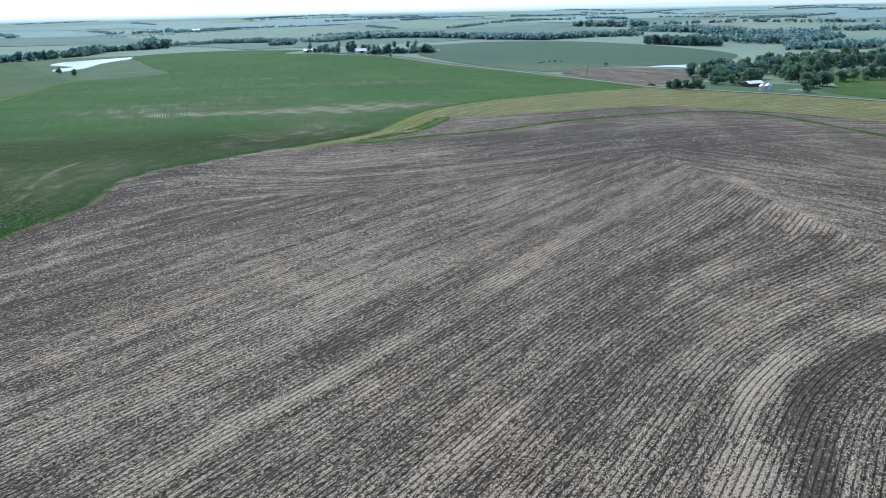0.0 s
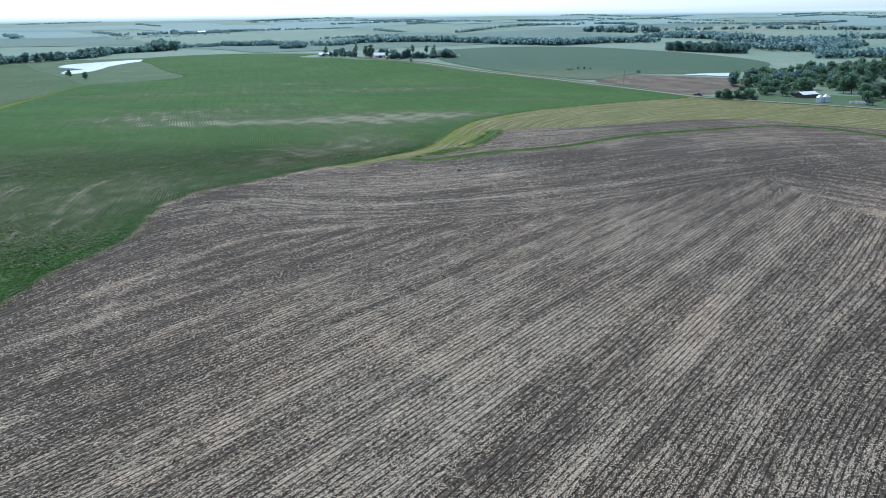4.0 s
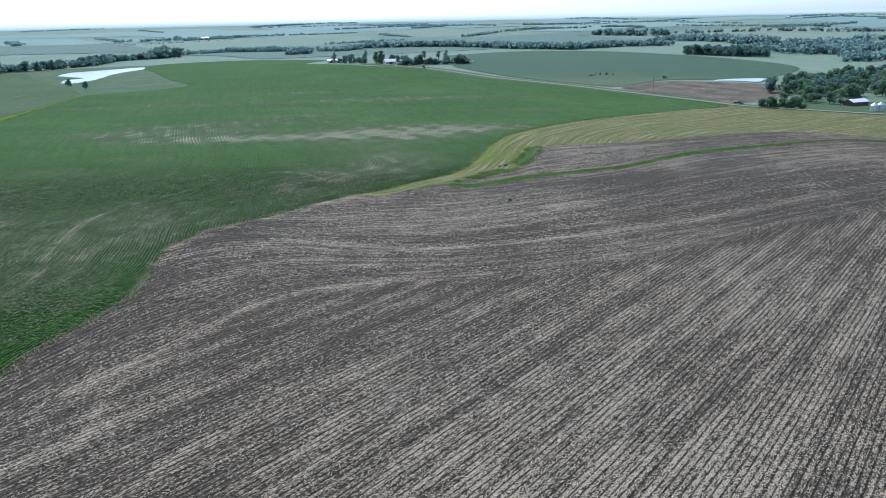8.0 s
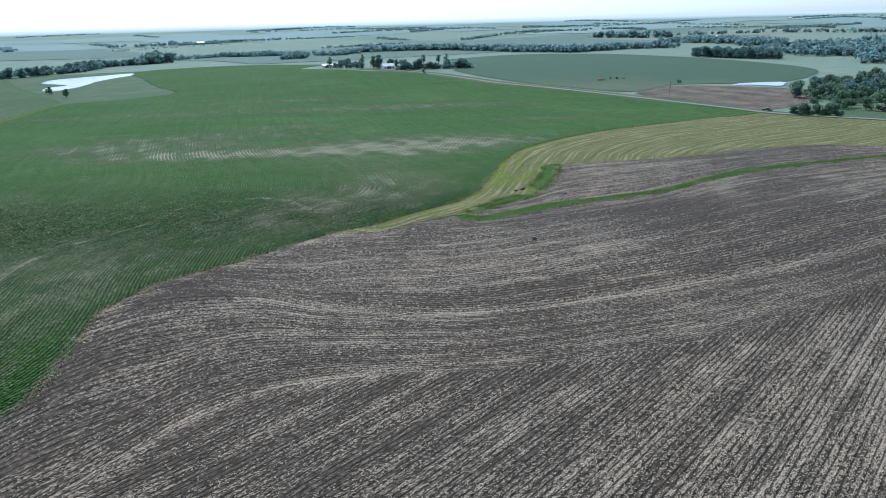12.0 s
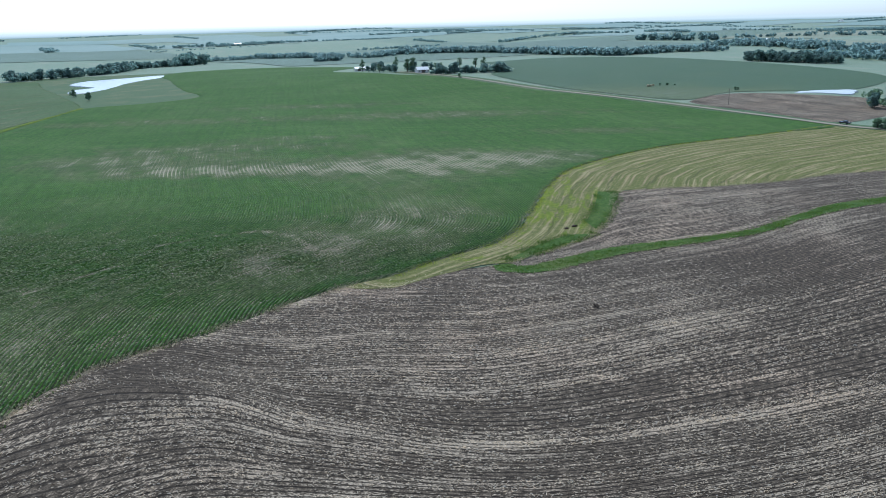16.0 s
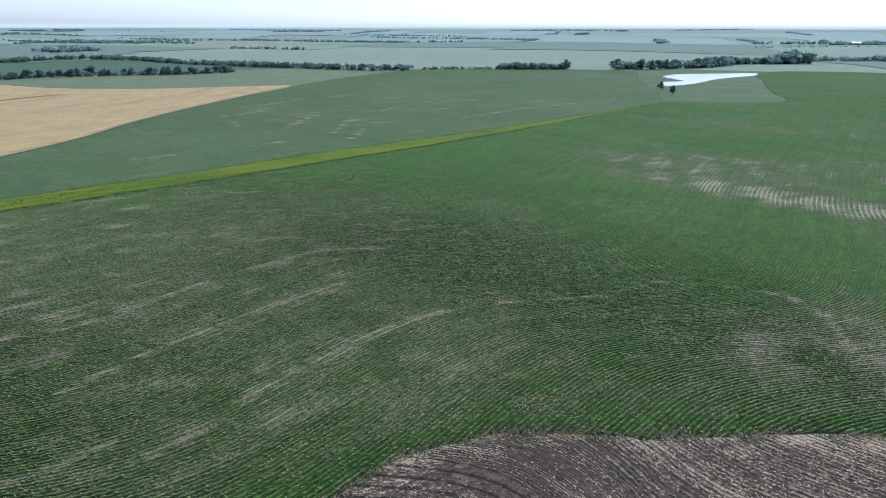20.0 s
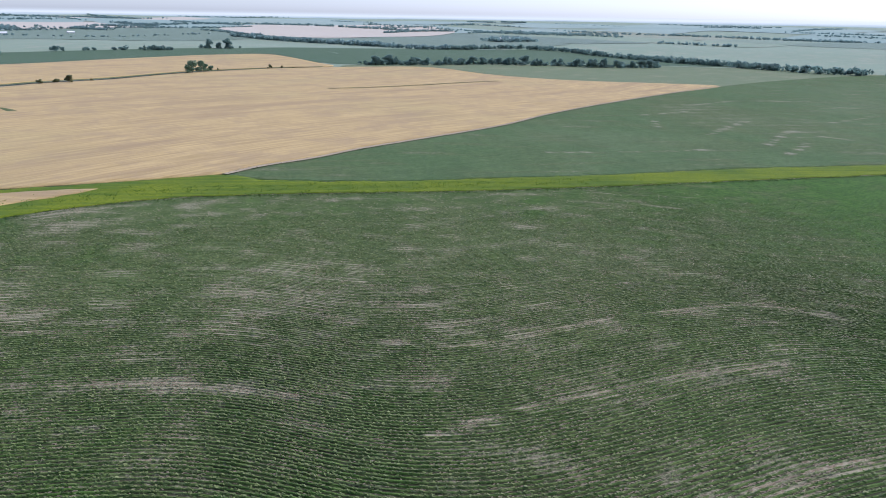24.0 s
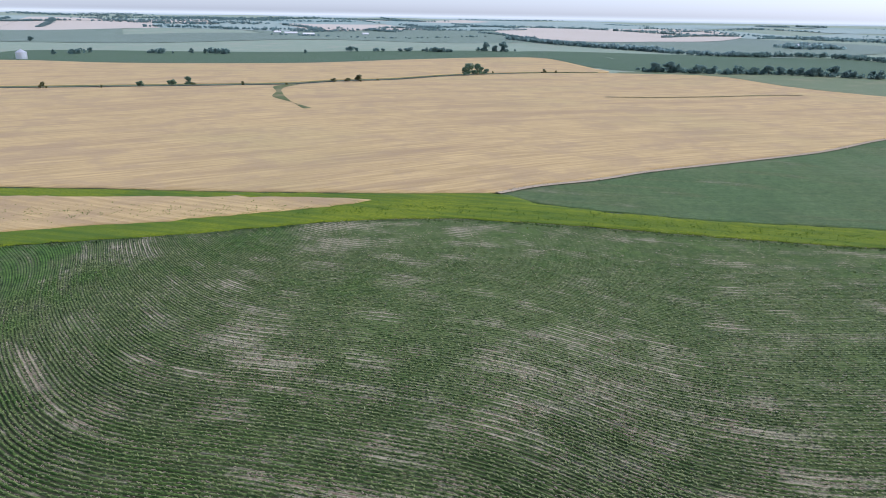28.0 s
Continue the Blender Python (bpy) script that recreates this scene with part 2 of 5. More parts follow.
def meadow(name, dark, light, dry, dry_amount=0.5, stripe=0.0, sheen_w=0.03, rough=0.85, veil=HAZE_SHEEN):
    """Grass: tufts, dry patches, and mowing stripes along the rows where stripe is above 0."""
    k = Mat(name, rough, 0.08)
    u, v = k.uv()
    p = k.world_place()
    tuft = k.noise(p, 1.1, 4, 0.7)
    fine = k.noise(p, 6.0, 3, 0.7)
    patch = k.noise(p, 0.035, 4, 0.6)
    lines = k.noise(k.vec(k.math("MULTIPLY", u, 0.018), k.math("MULTIPLY", v, 0.42)), 1.0, 3, 0.6)
    col = k.mix(k.ramp(k.math("ADD", k.math("MULTIPLY", tuft, 0.6), k.math("MULTIPLY", fine, 0.4)), 0.38, 0.62), dark, light)
    d = k.math("ADD", k.math("MULTIPLY", patch, 1 - stripe), k.math("MULTIPLY", lines, stripe))
    d = k.math("ADD", d, k.math("MULTIPLY", k.math("SUBTRACT", tuft, 0.5), 0.35))
    col = k.mix(k.math("MULTIPLY", k.ramp(d, 0.62 - 0.35 * dry_amount, 0.82 - 0.25 * dry_amount), 0.9), col, dry)
    k.bump(k.math("ADD", fine, tuft), 0.15, 0.7)
    sheen(k, sheen_w, veil)
    return k.color(col)


def grain():
    """Ripe cereal: dense straw-coloured heads, faint drill lines, greener and browner swathes."""
    k = Mat("ripe_grain", 0.9, 0.1)
    u, v = k.uv()
    p = k.world_place()
    heads = k.noise(p, 2.5, 4, 0.7)
    swath = k.noise(k.vec(k.math("MULTIPLY", u, 0.006), k.math("MULTIPLY", v, 0.045)), 1.0, 5, 0.62)
    drill = k.noise(k.vec(k.math("MULTIPLY", u, 0.03), k.math("MULTIPLY", v, 0.5)), 1.0, 3, 0.6)
    big = k.noise(p, 0.006, 4)
    f = k.math("ADD", k.math("MULTIPLY", heads, 0.4), k.math("MULTIPLY", drill, 0.6))
    col = k.mix(k.ramp(f, 0.38, 0.62), (0.325, 0.232, 0.096), (0.495, 0.362, 0.160))
    col = k.mix(k.math("MULTIPLY", k.ramp(swath, 0.48, 0.68), 0.65), col, (0.27, 0.185, 0.095))
    col = k.mix(k.math("MULTIPLY", k.ramp(big, 0.5, 0.75), 0.35), col, (0.33, 0.29, 0.12))
    mott = k.noise(p, 0.05, 4, 0.7)
    col = k.mix(k.math("MULTIPLY", k.ramp(mott, 0.46, 0.64), 0.55), col, (0.30, 0.215, 0.115))
    k.bump(k.math("ADD", heads, drill), 0.2, 0.6)
    sheen(k, 0.10, (1, 0.95, 0.85))
    return k.color(col)


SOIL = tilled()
BEANS = crop("bean_leaves", (0.020, 0.086, 0.007), (0.086, 0.216, 0.022), (0.30, 0.270, 0.190), 0.76, 0.015, 0.88, FAR_HAZE_SHEEN)
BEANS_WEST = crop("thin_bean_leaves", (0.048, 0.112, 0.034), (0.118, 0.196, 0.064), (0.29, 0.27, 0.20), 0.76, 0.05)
CORN = crop("far_crop_leaves", (0.058, 0.115, 0.054), (0.100, 0.170, 0.082), (0.15, 0.16, 0.10), 1.5, 0.40, veil=FAR_HAZE_SHEEN)
GRAIN = grain()

def hay():
    """Mown meadow: tan windrows along the field edge, thin wheel tracks, fresh yellow-green regrowth in patches."""
    k = Mat("mown_hay", 0.9, 0.08)
    u, v = k.uv()
    p = k.world_place()
    tuft, fine = k.noise(p, 1.1, 4, 0.7), k.noise(p, 5.0, 3, 0.7)
    wob = k.math("MULTIPLY", k.noise(k.vec(k.math("MULTIPLY", u, 0.03), k.math("MULTIPLY", v, 0.05)), 1.0, 3), 7.0)
    swath = k.math("SINE", k.math("ADD", k.math("MULTIPLY", v, 2 * math.pi / 3.9), wob))
    lines = k.noise(k.vec(k.math("MULTIPLY", u, 0.025), k.math("MULTIPLY", v, 0.9)), 1.0, 4, 0.65)
    speck = k.math("ADD", k.math("MULTIPLY", tuft, 0.5), k.math("MULTIPLY", fine, 0.5))
    col = k.mix(k.ramp(speck, 0.38, 0.62), (0.085, 0.100, 0.030), (0.172, 0.176, 0.062))
    d = k.math("ADD", k.math("MULTIPLY", swath, 0.04), lines)
    d = k.math("ADD", d, k.math("MULTIPLY", k.math("SUBTRACT", speck, 0.5), 0.5))
    rust = k.mix(k.ramp(k.noise(p, 0.08, 3), 0.4, 0.65), (0.370, 0.305, 0.175), (0.320, 0.240, 0.145))
    col = k.mix(k.math("MULTIPLY", k.ramp(d, 0.46, 0.66), 0.75), col, rust)
    fresh = k.math("ADD", k.noise(k.vec(k.math("MULTIPLY", u, 0.10), k.math("MULTIPLY", v, 0.30)), 1.0, 4, 0.65), k.math("MULTIPLY", k.attr("bare"), 0.21))
    col = k.mix(k.math("MULTIPLY", k.ramp(fresh, 0.66, 0.76), 0.85), col, k.mix(k.ramp(speck, 0.4, 0.6), (0.092, 0.140, 0.014), (0.185, 0.222, 0.030)))
    track = k.math("MULTIPLY", k.ramp(k.math("SINE", k.math("ADD", k.math("MULTIPLY", v, 2 * math.pi / 10.4), wob)), 0.95, 1.0), k.ramp(tuft, 0.40, 0.55))
    col = k.mix(k.math("MULTIPLY", track, 0.6), col, (0.045, 0.050, 0.022))
    k.bump(k.math("ADD", fine, k.math("MULTIPLY", swath, 0.6)), 0.18, 0.8)
    return k.color(col)


HAY = hay()
WATERWAY = meadow("waterway_grass", (0.080, 0.125, 0.010), (0.185, 0.228, 0.016), (0.050, 0.105, 0.018), 0.62, 0.5, 0.0)
LUSH = meadow("lush_grass", (0.030, 0.072, 0.012), (0.078, 0.135, 0.026), (0.095, 0.125, 0.035), 0.4, 0.0, 0.0)
PASTURE = meadow("pasture_grass", (0.085, 0.135, 0.060), (0.145, 0.200, 0.092), (0.20, 0.20, 0.11), 0.45, 0.0, 0.36, veil=FAR_HAZE_SHEEN)
FAR_PASTURE = meadow("tawny_pasture_grass", (0.12, 0.145, 0.075), (0.18, 0.200, 0.105), (0.24, 0.22, 0.14), 0.6, 0.0, 0.28, veil=FAR_HAZE_SHEEN)
# three far copies with haze painted in: paler base colours, strong sheen
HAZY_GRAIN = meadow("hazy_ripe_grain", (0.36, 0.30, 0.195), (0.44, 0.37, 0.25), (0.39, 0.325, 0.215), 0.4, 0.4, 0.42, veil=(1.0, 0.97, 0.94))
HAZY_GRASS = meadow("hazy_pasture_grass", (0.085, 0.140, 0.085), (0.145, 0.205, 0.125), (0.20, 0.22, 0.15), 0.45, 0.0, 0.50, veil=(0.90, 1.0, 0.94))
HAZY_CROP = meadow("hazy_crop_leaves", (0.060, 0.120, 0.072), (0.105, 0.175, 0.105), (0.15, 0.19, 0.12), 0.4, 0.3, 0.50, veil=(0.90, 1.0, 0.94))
# far copies too: lighter, bluer green and heavy sheen for haze
FAR_LUSH = meadow("far_lush_grass", (0.045, 0.105, 0.030), (0.085, 0.160, 0.050), (0.12, 0.17, 0.06), 0.3, 0.0, 0.40, veil=FAR_HAZE_SHEEN)
FAR_BEANS = crop("far_bean_leaves", (0.052, 0.104, 0.054), (0.092, 0.158, 0.080), (0.18, 0.17, 0.13), 1.5, 0.40, veil=FAR_HAZE_SHEEN)
DRY_GRASS = meadow("dry_bank_grass", (0.055, 0.100, 0.045), (0.10, 0.15, 0.07), (0.13, 0.150, 0.075), 0.5, 0.0, 0.03, veil=FAR_HAZE_SHEEN)
MID_GREEN = crop("mid_crop_leaves", (0.034, 0.088, 0.034), (0.066, 0.138, 0.054), (0.15, 0.16, 0.10), 1.5, 0.14, veil=FAR_HAZE_SHEEN)
FALLOW = meadow("pale_fallow_grass", (0.085, 0.125, 0.052), (0.140, 0.180, 0.085), (0.19, 0.19, 0.10), 0.45, 0.3, 0.10)
HEDGE_WEEDS = meadow("hedge_weeds", (0.060, 0.085, 0.028), (0.12, 0.145, 0.055), (0.20, 0.18, 0.09), 0.5)
TRACK = plain("bare_track_earth", (0.34, 0.29, 0.21), 0.95, 0.02, vary=0.3, scale=0.4)
GRAVEL = plain("gravel", (0.29, 0.265, 0.205), 0.95, 0.02, vary=0.25, scale=0.6)


def leaves(name, dark, light, sheen_w, gloss=0.5, coat=0.0, veil=HAZE_SHEEN, thin=0.55):
    k = Mat(name, 0.5, gloss)
    k.b.inputs["Coat Weight"].default_value, k.b.inputs["Coat Roughness"].default_value = coat, 0.4
    g = k.t.nodes.new("ShaderNodeNewGeometry")
    o = k.t.nodes.new("ShaderNodeObjectInfo")
    f = k.math("ADD", k.math("MULTIPLY", g.outputs["Random Per Island"], 0.6), k.math("MULTIPLY", o.outputs["Random"], 0.4))
    sheen(k, sheen_w, veil)
    col = k.mix(f, dark, light)
    thru = k.t.nodes.new("ShaderNodeBsdfTranslucent")
    k.put(thru.inputs[0], k.mix(f, tuple(1.8 * c for c in dark), tuple(1.8 * c for c in light)))
    both = k.t.nodes.new("ShaderNodeMixShader")
    both.inputs[0].default_value = thin
    k.t.links.new(k.b.outputs[0], both.inputs[1])
    k.t.links.new(thru.outputs[0], both.inputs[2])
    k.t.links.new(both.outputs[0], k.t.nodes["Material Output"].inputs["Surface"])
    return k.color(col)


LEAF = leaves("tree_leaves", (0.074, 0.132, 0.080), (0.128, 0.198, 0.116), 0.35, 0.4, 0.0)
LEAF_DRY = leaves("bush_leaves", (0.075, 0.090, 0.030), (0.15, 0.15, 0.06), 0.2)
# haze painted in: these two leaf colours are paler and bluer than tree_leaves
LEAF_HAZE = leaves("hazed_leaves", (0.088, 0.150, 0.140), (0.130, 0.200, 0.178), 0.3, 0.2, 0.0, FAR_HAZE_SHEEN, 0.7)
LEAF_FAR_HAZE = leaves("far_hazed_leaves", (0.122, 0.188, 0.188), (0.152, 0.226, 0.218), 0.3, 0.2, 0.0, FAR_HAZE_SHEEN, 0.75)


def plant_leaves():
    """Bean leaves: fresh green on good ground, olive and pale where the stand is poor."""
    k = Mat("bean_plant_leaves", 0.55, 0.35)
    r = k.t.nodes.new("ShaderNodeNewGeometry").outputs["Random Per Island"]
    poor = k.ramp(k.attr("bare"), 0.04, 0.32)
    col = k.mix(poor, k.mix(r, (0.020, 0.074, 0.007), (0.108, 0.215, 0.032)), k.mix(r, (0.060, 0.100, 0.022), (0.225, 0.270, 0.100)))
    thru = k.t.nodes.new("ShaderNodeBsdfTranslucent")
    k.put(thru.inputs[0], col)
    both = k.t.nodes.new("ShaderNodeMixShader")
    both.inputs[0].default_value = 0.3
    k.t.links.new(k.b.outputs[0], both.inputs[1])
    k.t.links.new(thru.outputs[0], both.inputs[2])
    k.t.links.new(both.outputs[0], k.t.nodes["Material Output"].inputs["Surface"])
    return k.color(col)


BEAN_LEAF = plant_leaves()
DRY_BLADES = leaves("dry_grass_blades", (0.17, 0.150, 0.090), (0.40, 0.35, 0.24), 0.0, 0.2)
GREEN_BLADES = leaves("green_grass_blades", (0.032, 0.078, 0.010), (0.095, 0.155, 0.022), 0.0, 0.2)
DARK_BLADES = leaves("dark_green_blades", (0.022, 0.050, 0.012), (0.050, 0.085, 0.020), 0.0, 0.2)
YELLOW_BLADES = leaves("yellow_grass_blades", (0.075, 0.125, 0.010), (0.235, 0.270, 0.025), 0.0, 0.2)
DULL_STALK = leaves("weathered_stalks", (0.170, 0.140, 0.105), (0.520, 0.430, 0.330), 0.0, 0.2)
STALK = leaves("chopped_stalks", (0.255, 0.212, 0.16), (0.73, 0.635, 0.50), 0.0, 0.2)
BARK = plain("bark", (0.10, 0.078, 0.058), 0.95, 0.2, vary=0.35, scale=4)

# ---- terrain ----
def bell(x, y, cx, cy, sx, sy):
    return np.exp(-((x - cx) / sx) ** 2 / 2 - ((y - cy) / sy) ** 2 / 2)


def step_up(a, b, v):
    k = np.clip((v - a) / (b - a), 0, 1)
    return k * k * (3 - 2 * k)


def land(x, y):
    """Height of the rolling ground at (x, y)."""
    d = np.hypot(x + 40, y - 200)
    z = -12 + 13.8 * bell(x, y, 60, 140, 270, 230) + 11 * bell(x, y, -20, 900, 260, 200)
    far = step_up(600, 1500, d)
    return z + far * (3.5 * np.sin(x / 210 + 1) * np.cos(y / 260) + 2.5 * np.sin(x / 120 - y / 170)) + 34 * step_up(1500, 4800, d)


def at(x, y, up=0.0):
    return Vector((x, y, float(land(np.float64(x), np.float64(y))) + up))


def mesh_of(name, verts, faces, material, smooth=False):
    me = bpy.data.meshes.new(name)
    me.from_pydata([tuple(map(float, v)) for v in verts], [], [tuple(map(int, q)) for q in faces])
    if material:
        me.materials.append(material)
    if smooth:
        me.shade_smooth()
    return me


def curve_through(points, step=3.0, closed=False, jitter=0.0, seed=1):
    """Points every few metres along a smooth curve through the given ones."""
    p = np.array(points, float)
    n = len(p)
    out = []
    rng = np.random.default_rng(seed)
    for i in range(n if closed else n - 1):
        a, b = p[i], p[(i + 1) % n]
        m0 = (b - p[i - 1]) / 2 if (closed or i > 0) else b - a
        m1 = (p[(i + 2) % n] - a) / 2 if (closed or i + 2 < n) else b - a
        length = np.hypot(*(b - a))
        m0 *= min(1, length / max(1e-6, np.hypot(*m0)))
        m1 *= min(1, length / max(1e-6, np.hypot(*m1)))
        k = max(1, int(length / step))
        s = (np.arange(k) / k)[:, None]
        out.append((2 * s ** 3 - 3 * s ** 2 + 1) * a + (s ** 3 - 2 * s ** 2 + s) * m0 + (-2 * s ** 3 + 3 * s ** 2) * b + (s ** 3 - s ** 2) * m1)
    out = np.concatenate(out + ([] if closed else [p[-1:]]))
    return out + rng.normal(0, jitter, out.shape) if jitter else out


def inside(x, y, poly):
    r = np.zeros(x.shape, bool)
    for (x0, y0), (x1, y1) in zip(poly, np.roll(poly, -1, 0)):
        if y0 != y1:
            r ^= ((y0 > y) != (y1 > y)) & (x < (x1 - x0) * (y - y0) / (y1 - y0) + x0)
    return r


def sheet(name, poly, cell, up, material, rows=None, bare=None, skirt=0.0, parent=None):
    """A piece of ground inside a plan outline, draped over the land. rows(x, y): along and across the rows."""
    poly = np.array(poly, float)
    lo, hi = poly.min(0) - cell, poly.max(0) + cell
    gx, gy = np.arange(lo[0], hi[0] + cell, cell), np.arange(lo[1], hi[1] + cell, cell)
    X, Y = np.meshgrid(gx, gy)
    keep = inside(X[:-1, :-1] + cell / 2, Y[:-1, :-1] + cell / 2, poly)
    idx = np.arange(X.size).reshape(X.shape)
    quads = np.stack([idx[:-1, :-1], idx[:-1, 1:], idx[1:, 1:], idx[1:, :-1]], -1)[keep]
    full = np.zeros((X.shape[0] + 1, X.shape[1] + 1), bool)
    full[1:-1, 1:-1] = keep
    count = full[:-1, :-1].astype(int) + full[1:, :-1] + full[:-1, 1:] + full[1:, 1:]
    rim = ((count > 0) & (count < 4)).ravel()
    x, y = X.ravel().copy(), Y.ravel().copy()
    bx, by = x[rim], y[rim]
    best, nx, ny = np.full(bx.shape, 1e18), bx.copy(), by.copy()
    for a, b in zip(poly, np.roll(poly, -1, 0)):
        d = b - a
        q = np.clip(((bx - a[0]) * d[0] + (by - a[1]) * d[1]) / max(1e-9, d @ d), 0, 1)
        cx, cy = a[0] + q * d[0], a[1] + q * d[1]
        e = (cx - bx) ** 2 + (cy - by) ** 2
        m = e < best
        best[m], nx[m], ny[m] = e[m], cx[m], cy[m]
    x[rim], y[rim] = nx, ny
    used, quads = np.unique(quads, return_inverse=True)
    quads = quads.reshape(-1, 4)
    x, y = x[used], y[used]
    z = land(x, y) + up
    top = len(quads)
    if skirt:
        e = np.concatenate([quads[:, [i, (i + 1) % 4]] for i in range(4)])
        key = np.sort(e, 1)
        _, first, n = np.unique(key[:, 0] * len(x) + key[:, 1], return_index=True, return_counts=True)
        e = e[first[n == 1]]
        ring = np.unique(e)
        new_id = np.full(len(x), -1)
        new_id[ring] = len(x) + np.arange(len(ring))
        side = np.stack([e[:, 1], e[:, 0], new_id[e[:, 0]], new_id[e[:, 1]]], -1)
        x, y, z = np.append(x, x[ring]), np.append(y, y[ring]), np.append(z, z[ring] - skirt)
        quads = np.concatenate([quads, side])
    me = bpy.data.meshes.new(name)
    me.vertices.add(len(x)), me.loops.add(quads.size), me.polygons.add(len(quads))
    me.vertices.foreach_set("co", np.stack([x, y, z], -1).ravel())
    me.loops.foreach_set("vertex_index", quads.ravel())
    me.polygons.foreach_set("loop_start", np.arange(0, quads.size, 4))
    me.update(calc_edges=True)
    me.shade_smooth()
    me.materials.append(material)
    uv = me.uv_layers.new(name="rows")
    lx, ly = x[quads], y[quads]
    if rows:
        u, v = rows(lx, ly, lx.mean(1, keepdims=True) + 0 * lx, ly.mean(1, keepdims=True) + 0 * ly)
    else:
        u, v = lx, ly
    uv.data.foreach_set("uv", np.stack([u, v], -1).ravel())
    if bare:
        layer = me.attributes.new("bare", "FLOAT", "POINT")
        layer.data.foreach_set("value", np.clip(bare(x, y), 0, 1).astype(np.float32))
    ob = new(name, me)
    if parent:
        ob.parent = parent
    return ob


def straight(ax, ay):
    """Rows that run along the direction (ax, ay)."""
    n = math.hypot(ax, ay)
    ax, ay = ax / n, ay / n
    return lambda x, y, cx, cy: (x * ax + y * ay, x * ay - y * ax)


# the ground itself, out to the horizon
rings = np.concatenate([[0.0], 25 * 1.045 ** np.arange(0, 121)])
rings = np.append(rings[rings < 4310], 4310.0)
SEG = 256
ang = np.arange(SEG) / SEG * 2 * math.pi
gx = (-40 + rings[:, None] * np.cos(ang)).ravel()
gy = (200 + rings[:, None] * np.sin(ang)).ravel()
gq = []
for i in range(len(rings) - 1):
    a = i * SEG + np.arange(SEG)
    b = i * SEG + (np.arange(SEG) + 1) % SEG
    gq.append(np.stack([a, a + SEG, b + SEG, b], -1))
gq = np.concatenate(gq)
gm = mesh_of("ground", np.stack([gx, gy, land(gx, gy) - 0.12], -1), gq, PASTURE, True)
uvl = gm.uv_layers.new(name="rows")
uvl.data.foreach_set("uv", np.stack([gx[gq], gy[gq]], -1).ravel())
tagged(new("ground", gm), "rolling pasture ground reaching the hazy horizon", "ground", kind="structure")
# far country and low sky lost in haze: colour and glow painted on a ring
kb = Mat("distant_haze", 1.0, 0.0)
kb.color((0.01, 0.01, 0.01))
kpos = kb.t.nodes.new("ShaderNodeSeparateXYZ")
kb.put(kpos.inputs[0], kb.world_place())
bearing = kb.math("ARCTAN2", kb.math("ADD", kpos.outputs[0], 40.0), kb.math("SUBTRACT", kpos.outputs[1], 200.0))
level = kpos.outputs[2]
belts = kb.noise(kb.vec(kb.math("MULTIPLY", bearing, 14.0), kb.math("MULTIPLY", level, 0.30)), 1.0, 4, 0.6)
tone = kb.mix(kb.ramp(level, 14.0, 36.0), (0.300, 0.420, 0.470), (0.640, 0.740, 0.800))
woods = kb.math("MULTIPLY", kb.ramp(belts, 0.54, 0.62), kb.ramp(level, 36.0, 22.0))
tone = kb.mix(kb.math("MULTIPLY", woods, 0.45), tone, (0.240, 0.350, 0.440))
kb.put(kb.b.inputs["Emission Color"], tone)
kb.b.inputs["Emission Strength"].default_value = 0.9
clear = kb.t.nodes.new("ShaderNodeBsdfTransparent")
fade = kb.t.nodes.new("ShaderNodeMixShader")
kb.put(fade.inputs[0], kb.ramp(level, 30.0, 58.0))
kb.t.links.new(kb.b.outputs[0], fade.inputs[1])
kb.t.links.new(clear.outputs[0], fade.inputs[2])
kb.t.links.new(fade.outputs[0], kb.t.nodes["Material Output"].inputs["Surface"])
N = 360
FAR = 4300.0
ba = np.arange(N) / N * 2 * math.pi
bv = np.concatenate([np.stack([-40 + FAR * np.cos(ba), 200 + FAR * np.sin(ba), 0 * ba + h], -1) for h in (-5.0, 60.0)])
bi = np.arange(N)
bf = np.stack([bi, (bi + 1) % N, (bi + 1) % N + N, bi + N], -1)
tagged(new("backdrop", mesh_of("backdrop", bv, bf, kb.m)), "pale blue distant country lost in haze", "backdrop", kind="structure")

# ---- fields ----
EDGE = [(-104, -60), (-100, 60), (-97, 130), (-96, 155), (-91, 171), (-90, 181), (-93, 198), (-94, 209), (-90, 221), (-80, 231), (-72, 240), (-64, 249), (-58, 255)]
EDGE_GRASS = [(-50, 260), (-44, 267), (-36, 275), (-30, 281), (-25, 292), (-20, 310), (-14, 337), (-3, 370), (13, 394), (43, 424), (77, 445), (106, 463), (139, 486)]
STRIP_LOW = [(-323, 652), (-316, 580), (-300, 470), (-289, 383), (-282, 320), (-276, 267), (-273, 226), (-274, 190), (-275, 150), (-272, 128), (-264, 108), (-253, 91), (-243, 75), (-227, 44), (-205, 0), (-178, -60)]
STRIP_UP = [(-327, 655), (-322, 598), (-314, 492), (-307, 398), (-303, 329), (-294, 271), (-292, 229), (-290, 205), (-292, 185), (-297, 160), (-308, 143), (-300, 115), (-290, 66), (-286, 32), (-281, -3), (-272, -60), (-262, -160)]
GRAIN_EDGE = [(-310, 146), (-324, 157), (-340, 176), (-361, 195), (-390, 228), (-431, 274), (-478, 315), (-529, 369), (-592, 446), (-659, 537)]
ROAD = [(-110, 880), (-42, 789), (17, 692), (60, 638), (102, 572), (132, 512), (148, 476), (184, 440), (208, 416), (237, 375), (268, 322), (310, 240)]
WEDGE = [(-28, 266), (-20, 273), (-12, 281), (-6, 290), (0, 307), (6, 332), (20, 337), (38, 339), (58, 345), (82, 357), (121, 362), (150, 336), (170, 314), (186, 286)]

